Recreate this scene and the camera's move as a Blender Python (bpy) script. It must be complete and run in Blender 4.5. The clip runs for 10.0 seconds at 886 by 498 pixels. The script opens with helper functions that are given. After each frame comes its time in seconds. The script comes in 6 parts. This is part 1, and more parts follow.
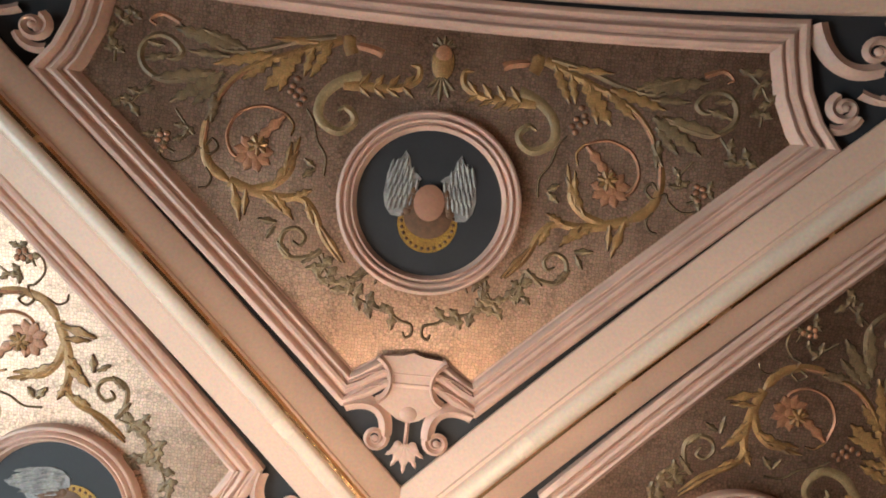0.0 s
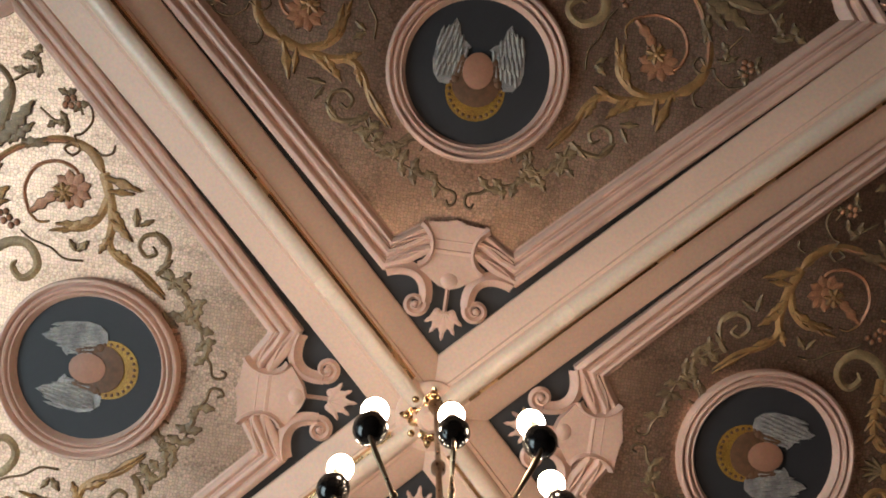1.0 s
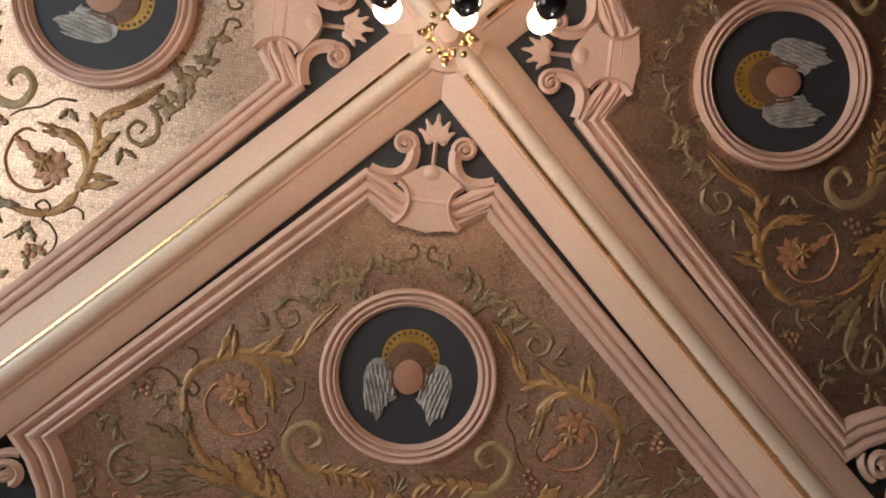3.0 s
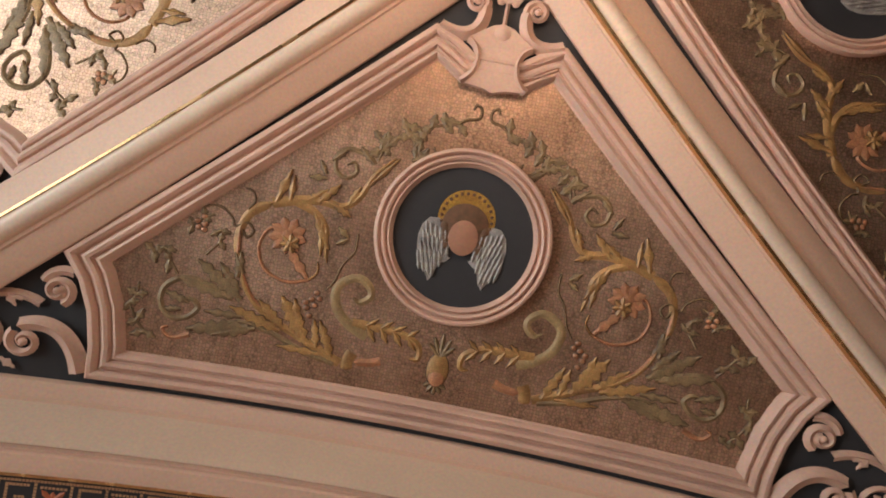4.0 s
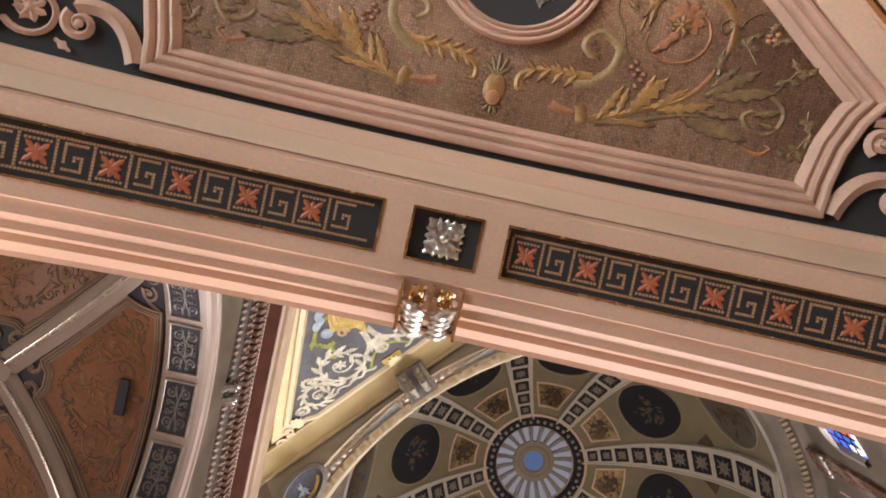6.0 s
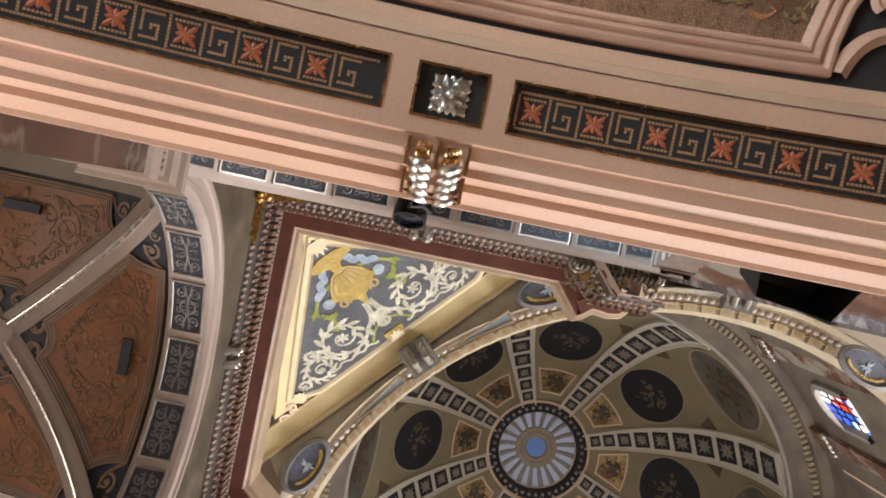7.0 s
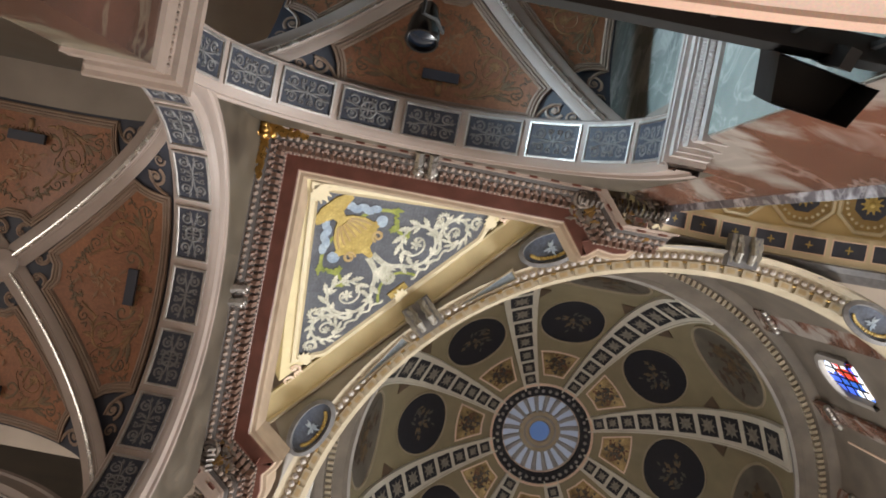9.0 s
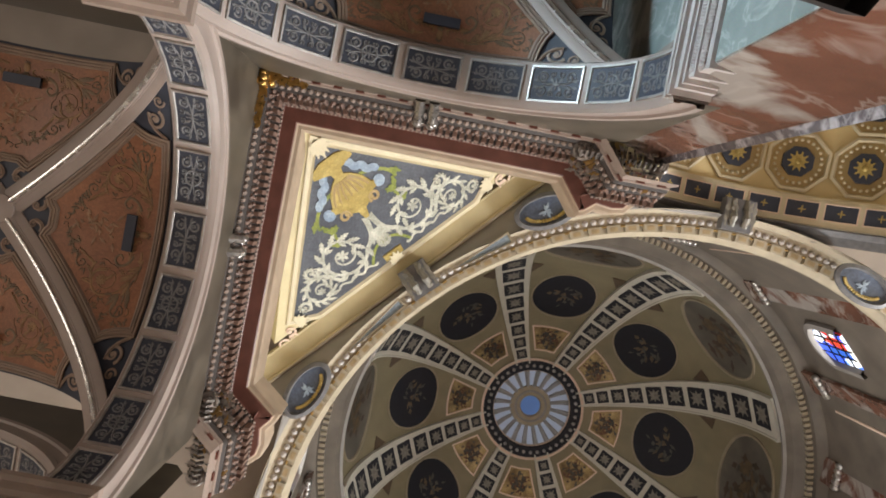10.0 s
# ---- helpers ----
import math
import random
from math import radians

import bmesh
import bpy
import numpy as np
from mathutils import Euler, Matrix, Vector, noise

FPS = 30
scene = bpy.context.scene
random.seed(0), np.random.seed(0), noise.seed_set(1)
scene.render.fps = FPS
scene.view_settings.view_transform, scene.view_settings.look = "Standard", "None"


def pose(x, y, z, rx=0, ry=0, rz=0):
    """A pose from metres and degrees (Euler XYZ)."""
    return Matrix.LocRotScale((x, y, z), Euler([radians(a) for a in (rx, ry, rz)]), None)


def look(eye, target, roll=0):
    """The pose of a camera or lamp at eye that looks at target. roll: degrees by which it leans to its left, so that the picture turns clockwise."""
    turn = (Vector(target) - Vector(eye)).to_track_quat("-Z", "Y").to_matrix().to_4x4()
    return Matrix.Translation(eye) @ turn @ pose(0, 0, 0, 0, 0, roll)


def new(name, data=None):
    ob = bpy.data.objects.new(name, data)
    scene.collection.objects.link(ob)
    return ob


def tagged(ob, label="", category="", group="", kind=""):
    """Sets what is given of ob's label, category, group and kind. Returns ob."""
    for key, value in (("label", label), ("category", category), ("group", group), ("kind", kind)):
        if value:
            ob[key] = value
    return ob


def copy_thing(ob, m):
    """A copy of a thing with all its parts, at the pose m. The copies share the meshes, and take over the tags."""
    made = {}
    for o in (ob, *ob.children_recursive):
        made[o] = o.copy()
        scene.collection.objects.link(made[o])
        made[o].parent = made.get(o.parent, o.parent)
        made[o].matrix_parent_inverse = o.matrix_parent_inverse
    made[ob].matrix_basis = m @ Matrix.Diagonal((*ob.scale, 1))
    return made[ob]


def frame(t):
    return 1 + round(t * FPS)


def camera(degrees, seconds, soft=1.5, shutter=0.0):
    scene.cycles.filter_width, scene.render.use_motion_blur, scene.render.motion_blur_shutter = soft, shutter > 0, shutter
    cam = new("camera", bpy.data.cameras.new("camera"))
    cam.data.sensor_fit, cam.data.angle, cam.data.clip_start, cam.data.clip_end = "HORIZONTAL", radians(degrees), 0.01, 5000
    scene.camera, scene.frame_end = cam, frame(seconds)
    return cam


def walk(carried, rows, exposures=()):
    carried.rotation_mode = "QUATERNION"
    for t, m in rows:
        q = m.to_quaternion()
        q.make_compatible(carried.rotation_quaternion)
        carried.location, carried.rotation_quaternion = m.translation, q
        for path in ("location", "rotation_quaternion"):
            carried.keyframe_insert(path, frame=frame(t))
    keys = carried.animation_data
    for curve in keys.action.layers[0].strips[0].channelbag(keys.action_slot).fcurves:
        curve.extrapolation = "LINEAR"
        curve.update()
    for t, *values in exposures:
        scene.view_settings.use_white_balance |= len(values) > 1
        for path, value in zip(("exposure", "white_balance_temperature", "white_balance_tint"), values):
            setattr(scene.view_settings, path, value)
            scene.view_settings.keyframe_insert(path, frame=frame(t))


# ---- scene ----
import itertools

cam = camera(63.5, 10.0, soft=1.8)
PATH = [
    (0, (0.044, -0.271, 1.587), (0.072, -0.195, 3.585), -14.5),
    (0.5, (-0.052, 0.115, 1.552), (-0.049, 0.204, 3.55), 6.8),
    (1, (-0.157, 0.451, 1.544), (-0.104, 0.531, 3.541), -25.7),
    (1.5, (-0.074, 0.82, 1.51), (0.022, 1.009, 3.499), -22.4),
    (2, (-0.073, 1.392, 1.457), (-0.026, 1.521, 3.452), -14.2),
    (2.2, (-0.12, 1.623, 1.461), (-0.088, 1.743, 3.457), -7.9),
    (3.3, (0.038, 2.748, 1.461), (0.097, 2.802, 3.46), -40.9),
    (3.5, (0.043, 2.918, 1.445), (0.056, 2.96, 3.444), -9.1),
    (3.7, (-0.01, 3.102, 1.422), (-0.014, 3.146, 3.421), 15.7),
    (4, (-0.089, 3.359, 1.463), (-0.093, 3.401, 3.462), 16.4),
    (4.5, (-0.074, 3.717, 1.434), (-0.053, 3.799, 3.432), -4.4),
    (5, (-0.026, 4.161, 1.462), (0.019, 4.246, 3.46), -18.4),
    (5.5, (-0.092, 4.555, 1.437), (-0.102, 4.655, 3.434), 19.6),
    (6, (-0.15, 4.905, 1.461), (-0.119, 4.967, 3.459), -14.4),
    (6.2, (-0.13, 5.055, 1.447), (-0.073, 5.124, 3.445), -28.3),
    (7.3, (-0.026, 5.811, 1.462), (-0.001, 5.874, 3.46), -9.3),
    (7.5, (-0.061, 5.961, 1.478), (-0.033, 6.006, 3.477), -18.9),
    (8, (-0.045, 6.274, 1.455), (-0.002, 6.308, 3.455), -40.2),
    (8.5, (0.104, 6.639, 1.467), (0.159, 6.671, 3.466), -50.2),
    (9, (0.127, 6.932, 1.424), (0.156, 6.985, 3.423), -17.6),
    (9.5, (0.02, 7.337, 1.441), (0.074, 7.395, 3.439), -30.0),
    (10, (0.042, 7.638, 1.408), (0.111, 7.723, 3.405), -27.9),
]
EXPOSURES = [(0, 0.10, 6250, 8), (0.5, -0.06, 6250, 8), (1.0, -0.50, 6350, 9), (2.2, -0.60, 6450, 10), (3.4, -0.37, 6950, 17), (4.5, -0.10, 7100, 19), (5.5, 0.18, 7050, 19), (6.2, 0.13, 6850, 16), (7.5, 0.0, 6500, 9), (10, -0.02, 6350, 7)]
walk(cam, [(t, look(eye, target, roll)) for t, eye, target, roll in PATH], EXPOSURES)

# ---- world and light ----
world = bpy.data.worlds.new("sky")
scene.world = world
world.use_nodes = True
wn = world.node_tree
sky = wn.nodes.new("ShaderNodeTexSky")
sky.sky_type, sky.sun_disc = "NISHITA", False
sky.sun_elevation, sky.sun_rotation = radians(40), radians(120)
wn.links.new(sky.outputs[0], wn.nodes["Background"].inputs[0])
wn.nodes["Background"].inputs[1].default_value = 0.1


def daylight_lamp(m, sx, sy, watts, color, spread=180):
    """An area lamp standing in for daylight; m looks along the light's way."""
    d = bpy.data.lights.new("daylight", "AREA")
    d.shape, d.size, d.size_y, d.energy, d.color = "RECTANGLE", sx, sy, watts, color
    d.spread = radians(spread)
    ob = new("daylight", d)
    ob.matrix_world = m
    return ob


CX, CY = 9.1, 18.4          # axis of the dome
DAY = (1.0, 0.985, 0.97)
# Lamps added to light the crossing; no windows are built in these end walls.
daylight_lamp(look((CX, 44.2, 12), (CX, 20, 12)), 8, 12, 12000, DAY)
daylight_lamp(look((35.2, CY, 12), (15, CY, 12)), 8, 12, 15500, DAY)
# Lamps added on the west side without openings; the last two have narrowed spread.
daylight_lamp(look((-14.4, 8.9, 6), (0, 8.9, 7)), 3, 6, 350, (1.0, 0.9, 0.8))
daylight_lamp(look((-14.4, 2.4, 9.0), (3, 4.6, 10.2)), 3, 5, 260, (0.66, 0.86, 1.0), 45)
daylight_lamp(look((-4.9, 2.0, 1.9), (-1.0, 2.0, 4.6)), 4.4, 3.0, 128, (0.79, 0.965, 1.0), 95)
for k in range(8):
    a = radians(-45 + 45 * k)
    c, s = math.cos(a), math.sin(a)
    daylight_lamp(look((CX + 12.0 * c, CY + 12.0 * s, 30.6), (CX, CY, 33.5)), 2.3, 3.6, 150, DAY)

# ---- materials ----


def mat(name, color, rough=0.6, metal=0.0, var=0.25, scale=3.0, bump=0.15, grain=60.0, tint=None, emit=0.0):
    """Surface with stains at one scale, grain at another, and a fine relief."""
    m = bpy.data.materials.new(name)
    m.use_nodes = True
    nt = m.node_tree
    b = nt.nodes["Principled BSDF"]
    tc = nt.nodes.new("ShaderNodeTexCoord")
    n1 = nt.nodes.new("ShaderNodeTexNoise")
    n1.inputs["Scale"].default_value, n1.inputs["Detail"].default_value = scale, 6
    n2 = nt.nodes.new("ShaderNodeTexNoise")
    n2.inputs["Scale"].default_value, n2.inputs["Detail"].default_value = grain, 3
    ramp = nt.nodes.new("ShaderNodeValToRGB")
    lo = tint or tuple(c * (1 - var) for c in color)
    ramp.color_ramp.elements[0].position, ramp.color_ramp.elements[1].position = 0.32, 0.68
    ramp.color_ramp.elements[0].color, ramp.color_ramp.elements[1].color = (*lo, 1), (*color, 1)
    mix = nt.nodes.new("ShaderNodeMix")
    mix.data_type, mix.blend_type = "RGBA", "MULTIPLY"
    mix.inputs[0].default_value = 0.35
    bp = nt.nodes.new("ShaderNodeBump")
    bp.inputs["Strength"].default_value, bp.inputs["Distance"].default_value = bump, 0.01
    rr = nt.nodes.new("ShaderNodeMapRange")
    rr.inputs[3].default_value, rr.inputs[4].default_value = max(0.02, rough - 0.12), min(1, rough + 0.12)
    L = nt.links.new
    L(tc.outputs["Object"], n1.inputs["Vector"]), L(tc.outputs["Object"], n2.inputs["Vector"])
    L(n1.outputs["Fac"], ramp.inputs[0]), L(ramp.outputs[0], mix.inputs[6]), L(n2.outputs["Color"], mix.inputs[7])
    L(mix.outputs[2], b.inputs["Base Color"]), L(n2.outputs["Fac"], bp.inputs["Height"]), L(bp.outputs[0], b.inputs["Normal"])
    L(n1.outputs["Fac"], rr.inputs[0]), L(rr.outputs[0], b.inputs["Roughness"])
    b.inputs["Metallic"].default_value = metal
    if emit:
        b.inputs["Emission Color"].default_value, b.inputs["Emission Strength"].default_value = (*color, 1), emit
    return m


def mosaic(name, color, dark, metal, rough, cell, joint=0.55, stain=1.2):
    """Small glass tesserae: cells of uneven tone and tilt with recessed joints."""
    m = mat(name, color, rough, metal, scale=stain, tint=dark)
    nt = m.node_tree
    b = nt.nodes["Principled BSDF"]
    tc = nt.nodes["Texture Coordinate"]
    v = nt.nodes.new("ShaderNodeTexVoronoi")
    v.inputs["Scale"].default_value, v.inputs["Randomness"].default_value = cell, 0.55
    e = nt.nodes.new("ShaderNodeTexVoronoi")
    e.feature = "DISTANCE_TO_EDGE"
    e.inputs["Scale"].default_value, e.inputs["Randomness"].default_value = cell, 0.55
    gap = nt.nodes.new("ShaderNodeMapRange")
    gap.inputs[1].default_value, gap.inputs[2].default_value = 0.0, 0.12
    gap.inputs[3].default_value, gap.inputs[4].default_value = joint, 1.0
    tone = nt.nodes.new("ShaderNodeMix")
    tone.data_type, tone.blend_type = "RGBA", "MULTIPLY"
    tone.inputs[0].default_value = 1.0
    old = b.inputs["Base Color"].links[0].from_socket
    bw = nt.nodes.new("ShaderNodeSeparateColor")
    lift = nt.nodes.new("ShaderNodeMapRange")
    lift.inputs[3].default_value, lift.inputs[4].default_value = 0.82, 1.06
    mul = nt.nodes.new("ShaderNodeMath")
    mul.operation = "MULTIPLY"
    tilt = nt.nodes.new("ShaderNodeBump")
    tilt.inputs["Strength"].default_value, tilt.inputs["Distance"].default_value = 0.35, 0.004
    L = nt.links.new
    L(tc.outputs["Object"], v.inputs["Vector"]), L(tc.outputs["Object"], e.inputs["Vector"])
    L(e.outputs["Distance"], gap.inputs[0]), L(v.outputs["Color"], bw.inputs[0]), L(bw.outputs[0], lift.inputs[0])
    L(lift.outputs[0], mul.inputs[0]), L(gap.outputs[0], mul.inputs[1])
    L(old, tone.inputs[6]), L(mul.outputs[0], tone.inputs[7]), L(tone.outputs[2], b.inputs["Base Color"])
    L(mul.outputs[0], tilt.inputs["Height"]), L(tilt.outputs[0], b.inputs["Normal"])
    return m


def glow(name, color, strength):
    m = bpy.data.materials.new(name)
    m.use_nodes = True
    b = m.node_tree.nodes["Principled BSDF"]
    b.inputs["Base Color"].default_value = (*color, 1)
    b.inputs["Emission Color"].default_value, b.inputs["Emission Strength"].default_value = (*color, 1), strength
    return m


PINK = mat("pink_plaster", (0.87, 0.565, 0.425), 0.5, var=0.12, scale=1.5, bump=0.08)
CREAM = mat("cream_plaster", (0.88, 0.66, 0.51), 0.5, var=0.1, scale=1.5, bump=0.06)
FRAME = mat("rose_stucco", (0.80, 0.50, 0.39), 0.5, var=0.18, scale=4, bump=0.1)
NAVY = mat("navy_paint", (0.036, 0.033, 0.038), 0.7, var=0.3, scale=5, bump=0.05)
GOLD = mat("gilding", (0.92, 0.58, 0.30), 0.25, 1.0, var=0.3, scale=9, bump=0.1)
SILVER = mat("polished_metal", (0.92, 0.88, 0.85), 0.32, 1.0, var=0.3, scale=20, bump=0.3)
FIELD = mosaic("gold_mosaic", (0.92, 0.60, 0.44), (0.58, 0.345, 0.235), 0.9, 0.40, 55, 0.5, 1.6)
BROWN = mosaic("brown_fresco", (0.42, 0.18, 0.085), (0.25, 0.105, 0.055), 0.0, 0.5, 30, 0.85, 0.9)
LEAF = mosaic("olive_mosaic", (0.42, 0.265, 0.13), (0.22, 0.135, 0.07), 0.1, 0.5, 70, 0.7, 5)
LEAFG = mosaic("golden_mosaic", (0.68, 0.37, 0.14), (0.38, 0.185, 0.07), 0.2, 0.45, 70, 0.7, 5)
ROSE = mosaic("rose_mosaic", (0.70, 0.31, 0.16), (0.45, 0.18, 0.09), 0.1, 0.5, 70, 0.7, 7)
GREYB = mosaic("grey_blue_mosaic", (0.56, 0.37, 0.18), (0.32, 0.19, 0.09), 0.1, 0.5, 70, 0.7, 7)
WING = mosaic("pearl_mosaic", (0.55, 0.50, 0.46), (0.28, 0.25, 0.25), 0.0, 0.5, 90, 0.7, 14)
SKIN = mat("ochre_mosaic", (0.46, 0.21, 0.13), 0.6, var=0.2, scale=12)
HAIR = mat("umber_mosaic", (0.19, 0.085, 0.04), 0.6, var=0.4, scale=25)
HALO = mosaic("bright_gold_mosaic", (0.62, 0.34, 0.06), (0.45, 0.22, 0.04), 0.3, 0.4, 110, 0.4, 10)
BLACK = mat("black_metal", (0.012, 0.010, 0.010), 0.12, 0.0, var=0.3, bump=0.0)
BRASS = mat("worn_brass", (0.42, 0.29, 0.19), 0.3, 1.0, var=0.4, scale=30, bump=0.1)
SATIN = mat("satin_cream", (0.92, 0.69, 0.54), 0.25, var=0.1, scale=2, bump=0.02)
TESS = mat("orange_tesserae", (0.68, 0.38, 0.21), 0.5, var=0.3, scale=40)
TESSR = mat("red_tesserae", (0.66, 0.18, 0.08), 0.5, var=0.3, scale=40)
BULB = glow("lamp_glass", (1.0, 0.77, 0.54), 112.0)
GREY = mat("grey_stone_paint", (0.34, 0.31, 0.28), 0.6, var=0.2, scale=1.2)
BUFF = mat("buff_moulding", (0.50, 0.38, 0.27), 0.5, var=0.2, scale=3)
RED = mat("red_brown_marble", (0.20, 0.075, 0.055), 0.4, var=0.35, scale=2.5)
YELLOW = mat("yellow_plaster", (0.70, 0.59, 0.35), 0.55, var=0.15, scale=1.5)
BLUE = mat("dark_blue_panel", (0.045, 0.05, 0.075), 0.6, var=0.3, scale=3)
ORN = mat("grey_relief", (0.19, 0.185, 0.19), 0.5, var=0.3, scale=6)
DARKMOS = mosaic("blue_grey_mosaic", (0.145, 0.15, 0.17), (0.09, 0.095, 0.115), 0.2, 0.45, 12, 0.7, 1)
SCROLL = mosaic("ivory_mosaic", (0.76, 0.73, 0.60), (0.42, 0.41, 0.33), 0.1, 0.5, 14, 0.7, 2)
TAUPE = mat("taupe_plaster", (0.30, 0.255, 0.155), 0.6, var=0.2, scale=0.8)
NIGHT = mosaic("night_blue_mosaic", (0.016, 0.017, 0.026), (0.009, 0.009, 0.015), 0.0, 0.7, 10, 0.8, 1)
GILT = mat("old_gilding", (0.55, 0.36, 0.14), 0.35, 0.9, var=0.5, scale=8, bump=0.3)
DENT = mat("brown_moulding_gap_shade", (0.05, 0.034, 0.027), 0.6, var=0.25, scale=5)
FLOOR = mat("polished_floor_stone", (0.58, 0.46, 0.37), 0.35, var=0.3, scale=0.8)
FLOORD = mat("dark_floor_sheet", (0.17, 0.12, 0.092), 0.25, var=0.3, scale=0.8)
WALL = mat("wall_plaster", (0.48, 0.40, 0.33), 0.7, var=0.2, scale=0.7)

RIBC = mat("rib_cream", (0.72, 0.68, 0.58), 0.6, var=0.15, scale=1)
ORN2 = mat("tarnished_relief", (0.30, 0.27, 0.22), 0.5, var=0.4, scale=6)
PAINTA = mat("ochre_painting", (0.17, 0.115, 0.06), 0.6, var=0.5, scale=2)
PAINTB = mat("grey_painting", (0.11, 0.10, 0.08), 0.6, var=0.5, scale=2)
PAINTC = mat("umber_painting", (0.09, 0.06, 0.04), 0.6, var=0.5, scale=2)
TAUPE2 = mat("taupe_moulding", (0.40, 0.33, 0.23), 0.55, var=0.2, scale=2)
LUNE = mat("dim_fresco", (0.17, 0.15, 0.12), 0.6, var=0.4, scale=0.8)
HALOD = mosaic("dome_gold_mosaic", (0.66, 0.48, 0.23), (0.24, 0.17, 0.09), 0.85, 0.35, 8, 0.7, 1.5)
BROWNP = mat("brown_panel", (0.13, 0.085, 0.05), 0.6, var=0.3, scale=2)
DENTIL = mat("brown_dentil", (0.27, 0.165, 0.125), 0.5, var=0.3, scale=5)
PALE = mat("pale_pink_stone", (0.36, 0.27, 0.22), 0.55, var=0.2, scale=3)
GILTB = mat("bright_gilding", (0.72, 0.43, 0.13), 0.3, 0.9, var=0.4, scale=12, bump=0.3)
YGOLD = mosaic("yellow_gold_mosaic", (0.64, 0.48, 0.16), (0.42, 0.30, 0.08), 0.2, 0.45, 14, 0.75, 3)
GREENM = mosaic("yellow_green_mosaic", (0.36, 0.38, 0.08), (0.2, 0.24, 0.05), 0.0, 0.5, 14, 0.75, 3)
OVALB = mosaic("sky_blue_mosaic", (0.13, 0.16, 0.24), (0.07, 0.08, 0.10), 0.0, 0.5, 14, 0.75, 1.2)
PALEB = mosaic("pale_blue_mosaic", (0.42, 0.50, 0.58), (0.25, 0.32, 0.42), 0.0, 0.5, 14, 0.75, 2)
STEELR = mat("silvered_roll", (0.72, 0.68, 0.64), 0.25, 0.9, var=0.3, scale=6, bump=0.05)
STEEL = mat("silvered_bead", (0.62, 0.58, 0.55), 0.45, 0.8, var=0.3, scale=6, bump=0.05)
ARCHG = mat("arch_plaster", (0.41, 0.33, 0.29), 0.5, var=0.15, scale=1.5)
STUCCO = mat("marbled_stucco", (0.135, 0.11, 0.082), 0.4, var=0.55, scale=1.6)
IMP = mat("impost_stone", (0.58, 0.52, 0.49), 0.5, var=0.25, scale=4)
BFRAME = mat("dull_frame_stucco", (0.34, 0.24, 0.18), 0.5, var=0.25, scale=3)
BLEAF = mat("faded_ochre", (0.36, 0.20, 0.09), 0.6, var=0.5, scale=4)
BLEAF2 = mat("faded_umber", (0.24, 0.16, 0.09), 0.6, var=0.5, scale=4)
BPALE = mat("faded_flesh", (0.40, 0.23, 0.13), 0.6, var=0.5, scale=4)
YELLOW2 = mat("yellow_vault", (0.74, 0.57, 0.28), 0.55, var=0.15, scale=1)
YELLOWD = mat("deep_yellow", (0.46, 0.32, 0.13), 0.55, var=0.2, scale=2)
YCREAM = mat("yellow_cream", (0.72, 0.62, 0.42), 0.5, var=0.12, scale=2)
BLACKM = mat("matt_black", (0.010, 0.010, 0.011), 0.55, var=0.3, bump=0.05)
LBAR = mat("lantern_bar_grey", (0.36, 0.35, 0.36), 0.5, var=0.2, scale=3)
SCREENDARK = mat("dark_screen_brown", (0.11, 0.065, 0.04), 0.45, var=0.4, scale=3)
OUTL = mat("umber_outline", (0.13, 0.072, 0.04), 0.55, var=0.4, scale=9)
STEELD = mat("tarnished_silver", (0.42, 0.38, 0.35), 0.3, 0.8, var=0.5, scale=9, bump=0.3)
RINGG = mat("ring_gilt_stone", (0.50, 0.37, 0.20), 0.45, 0.2, var=0.3, scale=5)
RINGC = mat("ring_stone", (0.50, 0.42, 0.30), 0.5, var=0.2, scale=2)
LENS = mat("blue_lens", (0.012, 0.02, 0.035), 0.1, var=0.2, bump=0.0)
REDGL = glow("red_glass", (0.75, 0.07, 0.03), 0.8)
BLUEGL = glow("blue_glass", (0.04, 0.14, 0.6), 0.8)
LGLASS = glow("lantern_daylight", (0.46, 0.54, 0.70), 0.09)
LGLASS2 = glow("lantern_blue", (0.12, 0.25, 0.62), 0.10)


